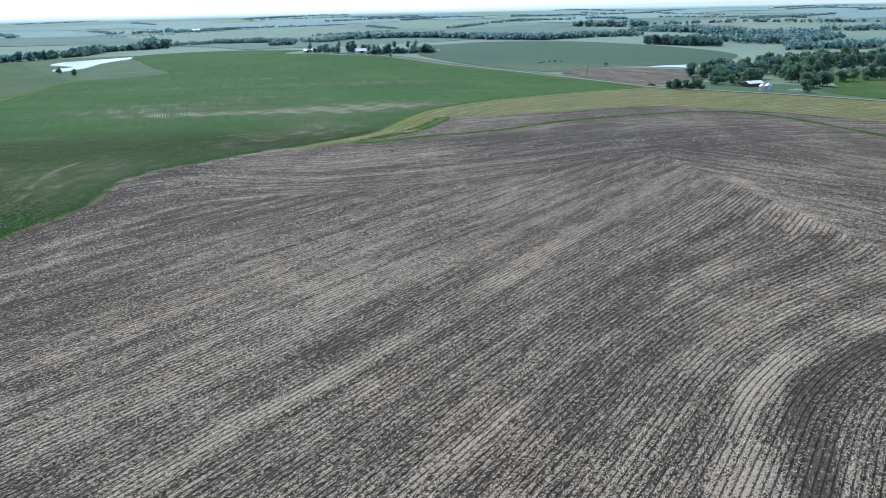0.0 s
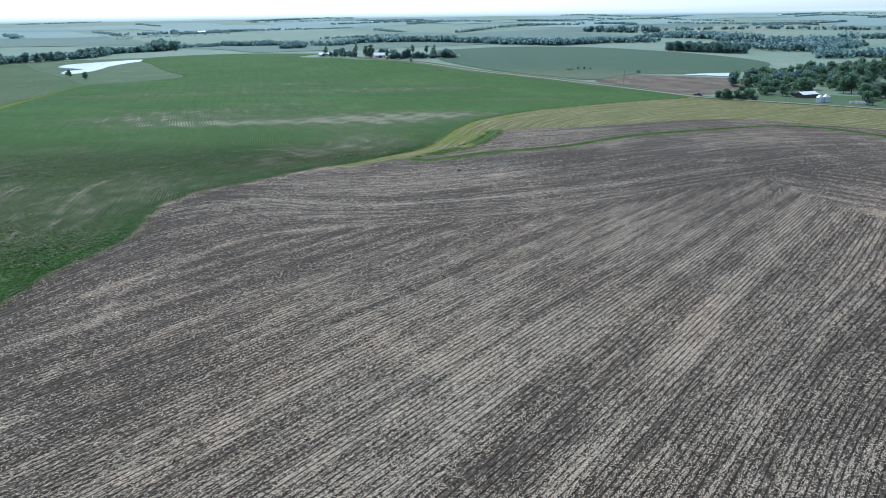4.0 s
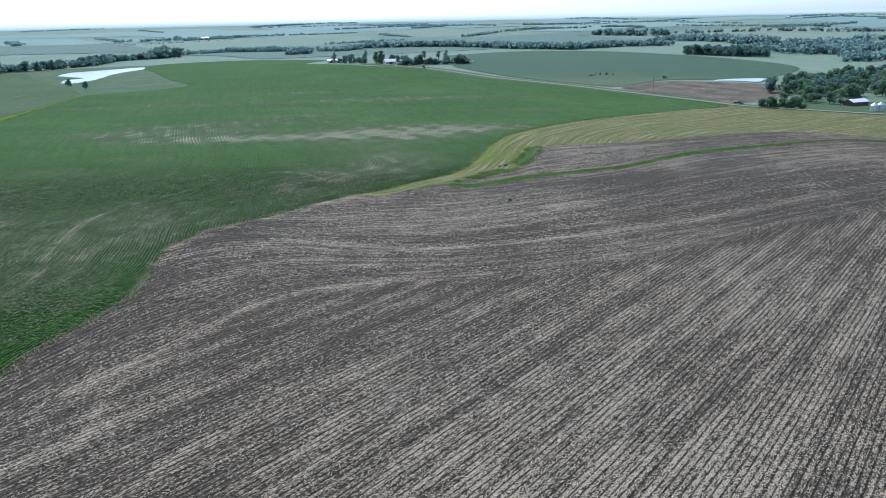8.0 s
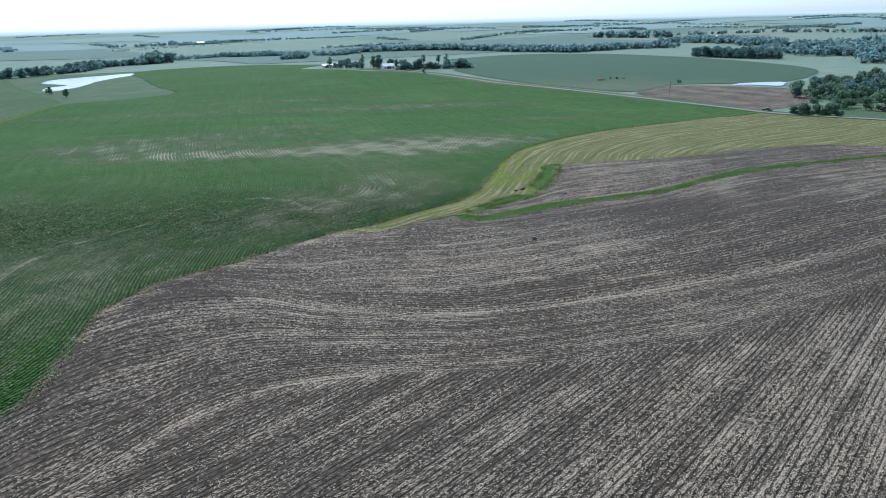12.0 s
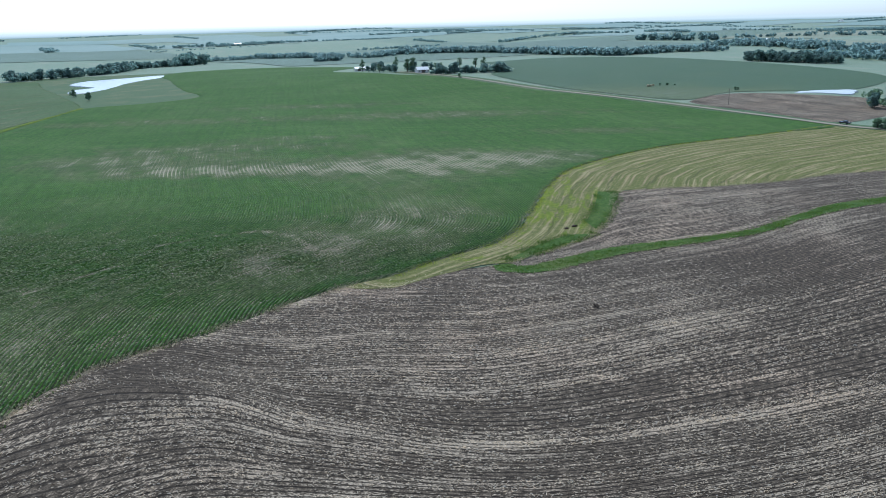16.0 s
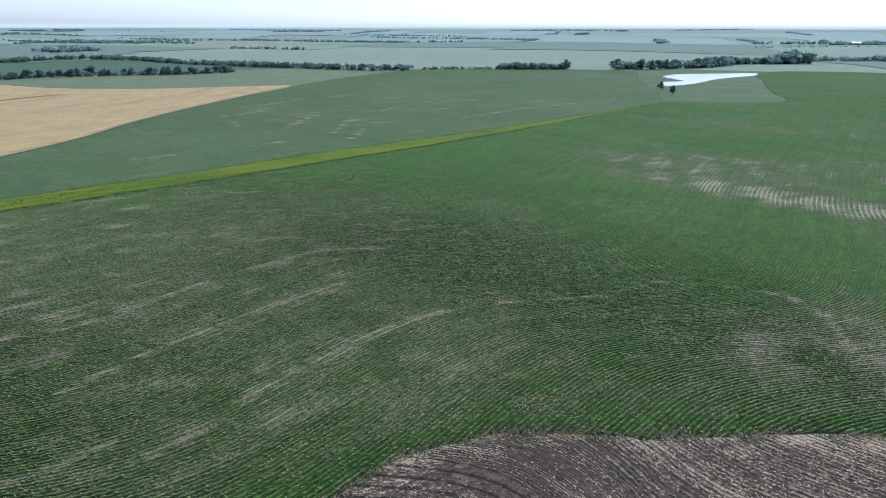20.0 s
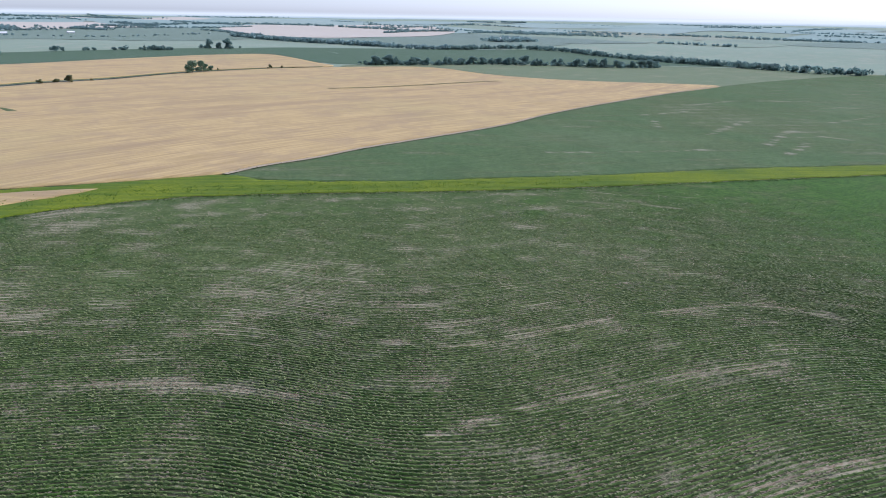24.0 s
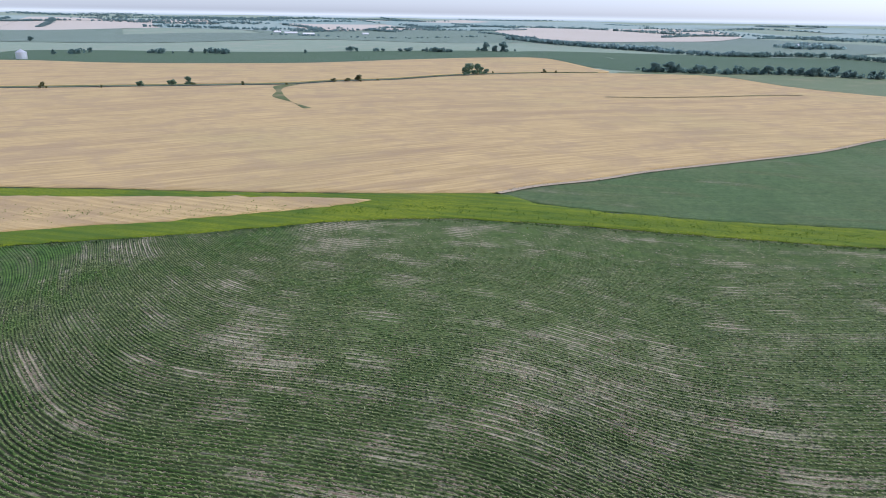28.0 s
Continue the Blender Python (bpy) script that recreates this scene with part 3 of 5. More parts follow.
BEND_Y = [-60, 60, 75, 84, 91, 100, 106, 115, 136, 158, 169, 179, 193, 208, 227, 247, 261, 275, 290, 305, 340, 390, 450, 700, 1200]
BEND_X = [-330, -232, -210, -199, -193, -185, -181, -178, -178, -176, -171, -165, -163, -166, -171, -173, -168, -158, -150, -147, -155, -176, -196, -260, -380]
BEND_YY = np.arange(-60, 1200, 1.0)
BEND_XX = np.convolve(np.pad(np.interp(BEND_YY, BEND_Y, BEND_X), 6, "edge"), np.ones(13) / 13, "valid")


def bend(y):
    return np.interp(y, BEND_YY, BEND_XX)


BEAN_STEP = 0.76


def bean_rows(x, y, cx, cy):
    return y, x - bend(y)


def smooth_line(pts):
    c = curve_through(pts, 2.0)
    return lambda x: np.interp(x, c[:, 0], c[:, 1])


# rows of the tilled field: contour lines in the north, straight lands in the middle
GUIDES = [(0, smooth_line([(-130, 40), (-96, 110), (-84, 143), (-76, 155), (-67, 170), (-58, 177), (-43, 180), (-24, 181), (7, 189), (61, 217), (120, 236), (260, 226)])),
          (26, smooth_line([(-130, 180), (-88, 214), (-70, 214), (-55, 206), (-33, 200), (-12, 203), (26, 216), (73, 241), (140, 262), (260, 255)])),
          (44, smooth_line([(-130, 215), (-85, 226), (-66, 221), (-49, 223), (-34, 223), (-16, 229), (17, 244), (56, 265), (120, 290), (260, 282)])),
          (84, smooth_line([(-130, 262), (-60, 262), (-31, 260), (-14, 264), (4, 272), (21, 280), (36, 292), (58, 308), (90, 322), (130, 334), (260, 330)])),
          (126, smooth_line([(-130, 300), (-28, 290), (6, 333), (58, 346), (121, 368), (260, 372)]))]


def soil_region(x, y):
    """0: contour rows, 1: middle land, 2: east land."""
    r = np.where(y > GUIDES[0][1](x), 0, 1)
    r = np.where((r == 1) & (x > 79 + 0.12 * (150 - y)) & (y > 105), 2, r)
    return r


def soil_rows(x, y, cx, cy):
    r = soil_region(cx, cy)
    g = [f(x) for _, f in GUIDES]
    lv = [n for n, _ in GUIDES]
    v0 = y - g[0]
    for i in range(4):
        q = (y - g[i]) / np.maximum(4, g[i + 1] - g[i])
        v0 = np.where(q > 0, lv[i] + q * (lv[i + 1] - lv[i]), v0)
    p, q = 0.62 * x + 0.785 * y, 0.785 * x - 0.62 * y
    bendy = 22 * step_up(78, 155, p) * step_up(-66, 6, q)
    lean = 0.0011 * (p - 110) * (q + 50)
    u = np.select([r == 0, r == 1, r == 2], [x, p, 0.62 * x - 0.785 * y], y)
    v = np.select([r == 0, r == 1, r == 2], [v0, q - bendy + lean + 300, 0.785 * x + 0.62 * y + 600], x)
    return u, v


def near_line(x, y, pts):
    best = np.full(x.shape, 1e9)
    for a, b in zip(pts[:-1], pts[1:]):
        a, b = np.array(a, float), np.array(b, float)
        d = b - a
        q = np.clip(((x - a[0]) * d[0] + (y - a[1]) * d[1]) / (d @ d), 0, 1)
        best = np.minimum(best, np.hypot(x - a[0] - q * d[0], y - a[1] - q * d[1]))
    return best


THIN = [(-74, 273, 11, 15, 0.36), (-52, 308, 13, 24, 0.40), (-175, 420, 38, 15, 0.38), (-145, 392, 26, 9, 0.42), (-100, 389, 36, 8, 0.5), (-58, 392, 26, 22, 0.55),
        (-16, 402, 22, 12, 0.5), (-150, 452, 45, 9, 0.28), (-118, 478, 30, 6, 0.25), (-112, 200, 12, 20, 0.10), (-112, 234, 14, 20, 0.16), (-195, 117, 9, 5, 0.38), (-229, 73, 5, 4.5, 0.6),
        (-259, 108, 6, 4, 0.6), (-265, 141, 5, 3, 0.6), (-205, 92, 26, 14, 0.14), (-170, 92, 14, 14, 0.10), (-195, 172, 12, 9, 0.16), (-182, 160, 10, 8, 0.14),
        (-250, 118, 10, 8, 0.3), (-60, 560, 60, 12, 0.3), (-140, 620, 50, 9, 0.25), (30, 480, 30, 8, 0.22), (-230, 560, 60, 10, 0.22)]
BALD_LINES = [[(-183, 84), (-178, 91), (-170, 100), (-165, 106), (-162, 115)], [(-114, 189), (-116, 198), (-121, 208), (-125, 229), (-125, 240), (-123, 251), (-111, 270)],
              [(-138, 186), (-143, 200), (-147, 220), (-150, 241)], [(-165, 183), (-162, 193), (-164, 205), (-169, 220), (-173, 247), (-167, 261)],
              [(-120, 170), (-119, 181), (-121, 189)], [(-108, 286), (-99, 293), (-87, 297), (-78, 291), (-70, 279)], [(-182, 106), (-178, 121), (-176, 140)], [(-159, 127), (-157, 150), (-150, 170)]]


def wavy(x, y, size, seed):
    """Cheap smooth variation between -1 and 1."""
    rng = np.random.default_rng(seed)
    s = 0 * x
    for i in range(5):
        a, w = rng.uniform(0, 2 * math.pi), rng.uniform(0.6, 1.8) / size
        s = s + np.sin((x * math.cos(a) + y * math.sin(a)) * w * 2 * math.pi + rng.uniform(0, 6))
    return s / 3.2


def bean_bare(x, y):
    west = step_up(390, 180, y) * step_up(-98, -175, x)
    v = x - bend(y)
    near = step_up(345, 250, y)
    b = 0.05 + 0.14 * west + 0.04 * near + 0.09 * near * step_up(-0.1, 0.9, wavy(x, y, 15, 61)) + 0.05 * wavy(x, y, 30, 12)
    b = b + (0.09 + 0.24 * west) * (step_up(0.35, 1.1, wavy(0.10 * y, v, 3.2, 51)) + 0.8 * step_up(0.4, 1.2, wavy(0.12 * y, v, 1.7, 53)) + step_up(0.4, 1.2, wavy(0.2 * y, v, 7.5, 52)))
    b = b + 0.13 * bell(x, y, -165, 205, 45, 55) - 0.10 * west * step_up(135, 85, y)
    n = wavy(x, y, 14, 3)
    for cx, cy, sx, sy, a in THIN:
        b = b + a * bell(x, y, cx, cy, sx, sy) * (1.0 + 0.6 * n)
    for line in BALD_LINES:
        b = b + 0.85 * np.exp(-(near_line(x, y, line) / 0.8) ** 2) * np.clip(0.65 + 0.7 * wavy(x, y, 8, 5), 0.1, 1.1)
    edge = near_line(x, y, EDGE[2:] + EDGE_GRASS)
    return b * step_up(0.5, 6.5, edge) + 0.6 * np.exp(-(edge / 1.2) ** 2)


def field(name, outline, cell, up, material, label, rows=None, bare=None, skirt=0.0, kind="structure", category="field", jitter=0.0):
    ob = sheet(name, curve_through(outline, max(3.0, cell), True, jitter), cell, up, material, rows, bare, skirt)
    return tagged(ob, label, category, kind=kind)


PALE_BANDS = [([(30, 57), (32, 68), (40, 79), (53, 89), (68, 94)], 3.0, 0.5), ([(71, 207), (79, 185), (80, 160), (79, 140), (82, 119), (96, 95)], 2.6, 0.35), ([(-12, 81), (26, 135), (64, 190)], 3.5, 0.22),
              ([(-84, 143), (-76, 154), (-67, 170), (-58, 178), (-43, 181.5), (-24, 183)], 1.0, 0.5), ([(-74, 95), (-76, 120), (-78, 144), (-70, 162)], 0.9, 0.3), ([(-33, 62), (-5, 96), (30, 142)], 4.0, 0.2), ([(-70, 214), (-55, 206), (-33, 200), (-12, 203), (26, 216), (73, 241)], 2.0, 0.3),
              ([(-49, 223), (-34, 223), (-16, 229), (17, 244), (56, 265)], 1.6, 0.22), ([(76, 219), (99, 194), (113, 173)], 4.0, 0.25)]
DARK_BANDS = [([(-88, 90), (-84, 130), (-72, 165)], 7.0, 0.2), ([(36, 56), (41, 70), (48, 80), (64, 88)], 2.6, 0.5), ([(26, 96), (41, 118), (63, 149)], 3.5, 0.3), ([(-70, 158), (-60, 173), (-43, 177), (-20, 178), (10, 188), (61, 216)], 2.2, 0.35), ([(-42, 61), (-7, 96), (26, 137)], 3.0, 0.3), ([(-92, 205), (-85, 218), (-74, 228)], 8.0, 0.3),
              ([(-62, 212), (-48, 207.5), (-34, 206.5), (-11, 212), (16, 221), (60, 242)], 2.2, 0.3), ([(-60, 240), (-30, 250), (20, 266), (70, 292)], 6.0, 0.2)]


def residue(x, y):
    """How thickly pale stalks lie: thin on the contour rows, thick on the middle land, with bands along the passes."""
    r = np.where(soil_region(x, y) == 1, 0.47, 0.42) + 0.10 * wavy(x, y, 45, 31) + 0.07 * wavy(x, y, 16, 32)
    r = r - 0.30 * step_up(-15, 45, x) * step_up(135, 85, x) * step_up(185, 222, y) * step_up(282, 258, y) + 0.12 * step_up(268, 290, y) * step_up(65, 25, x)
    r = r + 0.16 * bell(x, y, -33, 92, 14, 24) + 0.12 * bell(x, y, 3, 132, 16, 16) - 0.14 * bell(x, y, -68, 98, 14, 28) - 0.16 * bell(x, y, -52, 174, 32, 20)
    for bands, sign in ((PALE_BANDS, 1), (DARK_BANDS, -1)):
        for line, width, amount in bands:
            r = r + sign * amount * np.exp(-(near_line(x, y, line) / width) ** 2) * (0.75 + 0.45 * wavy(x, y, 25, 33))
    edge = near_line(x, y, EDGE[1:])
    north = step_up(188, 214, y)
    return r + 0.65 * north * np.exp(-(edge / 3.0) ** 2) * (0.6 + 0.9 * wavy(x, y, 11, 34)) - 0.34 * (1 - north) * np.exp(-(edge / 8.0) ** 2)


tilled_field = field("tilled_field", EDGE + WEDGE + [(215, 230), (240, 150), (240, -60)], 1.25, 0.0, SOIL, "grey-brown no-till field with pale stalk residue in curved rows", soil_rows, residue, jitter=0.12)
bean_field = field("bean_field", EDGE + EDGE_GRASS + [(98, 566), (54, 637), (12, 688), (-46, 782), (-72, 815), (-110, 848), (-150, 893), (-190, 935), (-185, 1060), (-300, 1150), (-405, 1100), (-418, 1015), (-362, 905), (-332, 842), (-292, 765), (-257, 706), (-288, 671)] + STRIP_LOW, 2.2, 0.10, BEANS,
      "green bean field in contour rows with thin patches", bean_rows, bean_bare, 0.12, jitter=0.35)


def bean_ridges():
    """Leafy ridges of the bean rows where the flight passes nearest."""
    rng = np.random.default_rng(77)
    ys = np.arange(30, 352, 1.1)
    e = curve_through(EDGE + EDGE_GRASS, 1.0)
    l = curve_through(STRIP_LOW, 1.0)[::-1]
    xe, xl, xb = np.interp(ys, e[:, 1], e[:, 0]), np.interp(ys, l[:, 1], l[:, 0]), bend(ys)
    vs, fs, bs, base = [], [], [], 0
    for k in range(-260, 260):
        x = xb + BEAN_STEP * (k + 0.75)
        ok = (x < xe - 0.7) & (x > xl + 0.8)
        if ok.sum() < 3:
            continue
        y = ys[ok]
        x = x[ok]
        thin = bean_bare(x, y)
        grow = np.clip(1.1 - 0.8 * thin + rng.normal(0, 0.18, len(x)), 0.3, 1.25)
        w, h = 0.24 * np.minimum(1, grow) * rng.uniform(0.85, 1.1, len(x)), 0.115 + 0.13 * grow * step_up(340, 250, y) * step_up(-210, -160, x)
        z = land(x, y)
        bs.append(np.repeat(thin, 4))
        x = x + rng.normal(0, 0.05, len(x))
        cols = [(-w, 0.10 + 0 * h), (-0.5 * w, h * rng.uniform(0.8, 1.1, len(x))), (0.5 * w, h * rng.uniform(0.8, 1.1, len(x))), (w, 0.10 + 0 * h)]
        vs.append(np.stack([np.stack([x + dx, y + rng.normal(0, 0.1, len(x)), z + dz], -1) for dx, dz in cols], 1).reshape(-1, 3))
        i = np.nonzero((np.diff(y) < 1.3))[0]
        for c in range(3):
            fs.append(base + np.stack([i * 4 + c, i * 4 + c + 1, i * 4 + c + 5, i * 4 + c + 4], -1))
        base += len(x) * 4
    vs, fs = np.concatenate(vs), np.concatenate(fs)
    me = bpy.data.meshes.new("crop_rows")
    me.vertices.add(len(vs)), me.loops.add(fs.size), me.polygons.add(len(fs))
    me.vertices.foreach_set("co", vs.ravel())
    me.loops.foreach_set("vertex_index", fs.ravel())
    me.polygons.foreach_set("loop_start", np.arange(0, fs.size, 4))
    me.update(calc_edges=True)
    me.materials.append(BEANS)
    uv = me.uv_layers.new(name="rows")
    uv.data.foreach_set("uv", np.stack([vs[fs, 1], vs[fs, 0] - bend(vs[fs, 1])], -1).ravel())
    layer = me.attributes.new("bare", "FLOAT", "POINT")
    layer.data.foreach_set("value", np.clip(np.concatenate(bs), 0, 1).astype(np.float32))
    ob = new("crop_rows", me)
    ob.parent = bean_field
    return tagged(ob, "leafy green bean rows", kind="stuff")




def quads_mesh(name, centre, a, b, material, parent, label, bare=None):
    """Many loose four-cornered pieces in one mesh: centre, half length and half width vectors."""
    n = len(centre)
    v = np.stack([centre - a - b * 0.6, centre + a - b, centre + a * 0.8 + b, centre - a + b], 1).reshape(-1, 3)
    me = bpy.data.meshes.new(name)
    me.vertices.add(4 * n), me.loops.add(4 * n), me.polygons.add(n)
    me.vertices.foreach_set("co", v.ravel())
    me.loops.foreach_set("vertex_index", np.arange(4 * n))
    me.polygons.foreach_set("loop_start", np.arange(0, 4 * n, 4))
    me.update(calc_edges=True)
    me.materials.append(material)
    if bare is not None:
        me.attributes.new("bare", "FLOAT", "POINT").data.foreach_set("value", np.repeat(np.clip(bare, 0, 1), 4).astype(np.float32))
    ob = new(name, me)
    ob.parent = parent
    return tagged(ob, label, kind="stuff")


def bean_plants():
    """Leaf sprays of the plants along each row, thinner where the stand is poor."""
    rng = np.random.default_rng(78)
    e = curve_through(EDGE + EDGE_GRASS, 1.0)
    l = curve_through(STRIP_LOW, 1.0)[::-1]
    k = np.arange(-200, 260)
    ys = np.arange(70, 430, 0.44)
    K, Y = np.meshgrid(k, ys)
    Y = (Y + rng.uniform(-0.2, 0.2, Y.shape)).ravel()
    X = bend(Y) + BEAN_STEP * (K.ravel() + 0.75)
    ok = (X < np.interp(Y, e[:, 1], e[:, 0]) - 0.6) & (X > -275) & (X > np.interp(Y, l[:, 1], l[:, 0]) + 0.8)
    X, Y = X[ok], Y[ok]
    thin = bean_bare(X, Y)
    V = X - bend(Y)
    patch = wavy(0.2 * Y, V, 3, 41) * 0.5 + wavy(0.4 * Y, V, 13, 42) * 0.5
    ok = rng.uniform(size=len(X)) > np.clip(0.02 + 0.9 * thin + 0.25 * patch + 0.95 * step_up(290, 425, Y) + 0.9 * step_up(-225, -268, X), 0.03, 0.99)
    X, Y, thin = X[ok], Y[ok], thin[ok]
    parts = []
    for j in range(3):
        n = len(X)
        s = rng.uniform(0.10, 0.17, (n, 1)) * ((1.1 - 0.4 * np.clip(thin, 0, 1)) * (1 - 0.55 * step_up(250, 400, Y)))[:, None]
        c = np.stack([X + rng.normal(0, 0.045, n), Y + rng.normal(0, 0.15, n), land(X, Y) + 0.17 + rng.uniform(0, 0.22, n)], -1)
        nrm = rng.normal(0, 0.30, (n, 3)) + (0, 0.1, 1)
        nrm /= np.linalg.norm(nrm, axis=1)[:, None]
        way = np.stack([bend(Y + 0.5) - bend(Y - 0.5), np.ones(n), 0 * Y], -1) + rng.normal(0, 0.4, (n, 3))
        b = np.cross(nrm, way)
        b /= np.linalg.norm(b, axis=1)[:, None]
        a = np.cross(b, nrm)
        parts.append((c, a * s * 1.35, b * s * 0.62))
    c, a, b = (np.concatenate([p[i] for p in parts]) for i in range(3))
    quads_mesh("bean_plants", c, a, b, BEAN_LEAF, bean_field, "leafy bean plants along the rows", np.tile(thin, 3))


bean_plants()


def bean_litter():
    """Last year's pale stalk litter lying between the bean rows, thick in patches."""
    rng = np.random.default_rng(83)
    n = 900000
    Y = rng.uniform(75, 330, n)
    row = rng.integers(-150, 240, n)
    X = bend(Y) + BEAN_STEP * (row + 0.25) + rng.normal(0, 0.09, n)
    e, l = curve_through(EDGE + EDGE_GRASS, 1.0), curve_through(STRIP_LOW, 1.0)[::-1]
    ok = (X < np.interp(Y, e[:, 1], e[:, 0]) - 5.0) & (X > np.interp(Y, l[:, 1], l[:, 0]) + 2.0)
    X, Y = X[ok], Y[ok]
    V = X - bend(Y)
    patch = -0.22 + 0.9 * bean_bare(X, Y) + 0.40 * wavy(0.6 * Y, V, 8, 63) + 0.25 * wavy(0.15 * Y, V, 3, 64)
    ok = rng.uniform(size=len(X)) < np.clip(patch, 0.01, 0.85) * step_up(330, 270, Y) * (0.2 + 0.8 * step_up(-215, -165, X))
    X, Y = X[ok], Y[ok]
    m = len(X)
    turn = np.pi / 2 + rng.normal(0, 0.5, m)
    L, wide = rng.uniform(0.10, 0.28, (m, 1)), rng.uniform(0.03, 0.075, (m, 1))
    a = np.stack([np.cos(turn), np.sin(turn), rng.normal(0, 0.1, m)], -1) * L
    b = np.stack([-np.sin(turn), np.cos(turn), rng.normal(0, 0.3, m)], -1) * wide
    quads_mesh("stalk_litter", np.stack([X, Y, land(X, Y) + 0.14], -1), a, b, DULL_STALK, bean_field, "dull pale stalk litter between the bean rows")


bean_litter()


def stalk_litter():
    """Pale chopped stalks lying on the tilled ground, mostly along the rows."""
    rng = np.random.default_rng(79)
    n = 1250000
    X, Y = rng.uniform(-104, 118, n), 5 + 265 * rng.uniform(0, 1, n) ** 0.95
    ok = inside(X, Y, np.array(EDGE + WEDGE + [(215, 230), (240, 150), (240, -60)], float))
    X, Y = X[ok], Y[ok]
    u, v = soil_rows(X, Y, X, Y)
    _, v1 = soil_rows(X + 0.5, Y, X, Y)
    _, v2 = soil_rows(X, Y + 0.5, X, Y)
    turn = np.arctan2(-(v1 - v), v2 - v)
    between = 0.5 - 0.5 * np.sin(v * 2 * math.pi / 0.76)
    ok = rng.uniform(size=len(X)) < np.clip(0.02 + 0.8 * residue(X, Y) + 0.36 * wavy(0.08 * u, v, 5, 43) + 0.30 * wavy(0.2 * u, v, 2.4, 45), 0.03, 1) * (0.25 + 0.75 * between) * step_up(5, 45, Y) * step_up(270, 235, Y) * step_up(118, 90, X)
    X, Y, turn = X[ok], Y[ok], turn[ok]
    m = len(X)
    turn = turn + rng.normal(0, 0.6, m)
    L, Wd = rng.uniform(0.07, 0.21, (m, 1)), rng.uniform(0.022, 0.055, (m, 1))
    tip = rng.normal(0, 0.12, m)
    a = np.stack([np.cos(turn), np.sin(turn), tip], -1) * L
    b = np.stack([-np.sin(turn), np.cos(turn), rng.normal(0, 0.4, m)], -1) * Wd
    c = np.stack([X, Y, land(X, Y) + 0.06 + np.abs(tip) * L[:, 0]], -1)
    quads_mesh("stalk_litter", c, a, b, STALK, tilled_field, "pale chopped stalk litter on the soil")


stalk_litter()
bean_ridges()
hay_meadow = field("hay_meadow", [(-60, 254)] + EDGE_GRASS + [(146, 474), (184, 435), (206, 412), (233, 373), (262, 322), (300, 240), (215, 230)] + WEDGE[::-1] + [(-33, 265), (-44, 257), (-52, 252)], 2.0, 0.05, HAY,
      "mown yellow-green hay meadow with windrow lines", lambda x, y, cx, cy: (x + 0.6 * y, near_line(x, y, EDGE_GRASS)),
      lambda x, y: 0.9 * bell(x, y, -14, 318, 16, 34) + 0.5 * np.exp(-(near_line(x, y, EDGE_GRASS[:9]) / 5) ** 2) + 0.3 * bell(x, y, 25, 395, 25, 25), category="meadow", jitter=0.25)
grassed_waterway = field("grassed_waterway", STRIP_LOW + [(-150, -140), (-240, -200)] + STRIP_UP[::-1], 2.2, 0.18, WATERWAY, "bright yellow-green grass waterway between the fields", straight(0.1, 1), skirt=0.15, category="grass strip", jitter=0.5)
grain_field = field("grain_field", GRAIN_EDGE + [(-687, 497), (-728, 412), (-790, 360), (-880, 324), (-905, 290), (-900, 217), (-893, 181), (-875, 134), (-814, 59), (-738, 8), (-703, -34), (-665, -60), (-638, -106), (-600, -180), (-566, -248), (-480, -430), (-300, -430), (-264, -160), (-273, -60), (-282, -3), (-287, 32), (-291, 66), (-300, 113), (-307, 138)], 4.0, 0.24, GRAIN,
      "ripe straw-coloured grain field with faint drill lines", lambda x, y, cx, cy: (0.6 * x - 0.8 * y, 0.8 * x + 0.6 * y + 16 * np.sin((x - y) / 130)), skirt=0.2, jitter=0.4)
field("grain_sliver", [(-290, 110), (-289, 94), (-284, 69), (-277, 38), (-271, 6), (-260, -60), (-246, -140), (-190, -130), (-215, -20), (-237, 36), (-246, 51), (-255, 68), (-267, 85), (-281, 103)], 2.0, 0.26, GRAIN, "narrow tongue of ripe grain between two grass strips", straight(0.25, 1), skirt=0.15, jitter=0.6)
field("far_grain_field", [(-905, 203), (-887, 142), (-826, 54), (-750, 0), (-714, -44), (-677, -72), (-650, -114), (-610, -192), (-576, -257), (-490, -440), (-700, -620), (-813, -461), (-825, -331), (-871, -221), (-926, -141), (-1019, -60), (-1092, 40), (-1104, 124), (-960, 189)], 6.0, 0.5, GRAIN,
      "second ripe grain field beyond a hedge line", straight(-0.6, 0.8), skirt=0.5)
WEST_STREAKS = [[(-470, 370), (-477, 391), (-488, 412)], [(-444, 367), (-412, 353)], [(-391, 370), (-418, 398), (-441, 422)], [(-355, 378), (-383, 403), (-402, 424)],
                [(-330, 369), (-349, 391), (-362, 403)], [(-382, 425), (-369, 433)], [(-344, 270), (-342, 301), (-346, 343)], [(-520, 430), (-545, 480), (-540, 540)], [(-430, 470), (-455, 520), (-440, 570)], [(-360, 480), (-372, 540), (-366, 600)]]


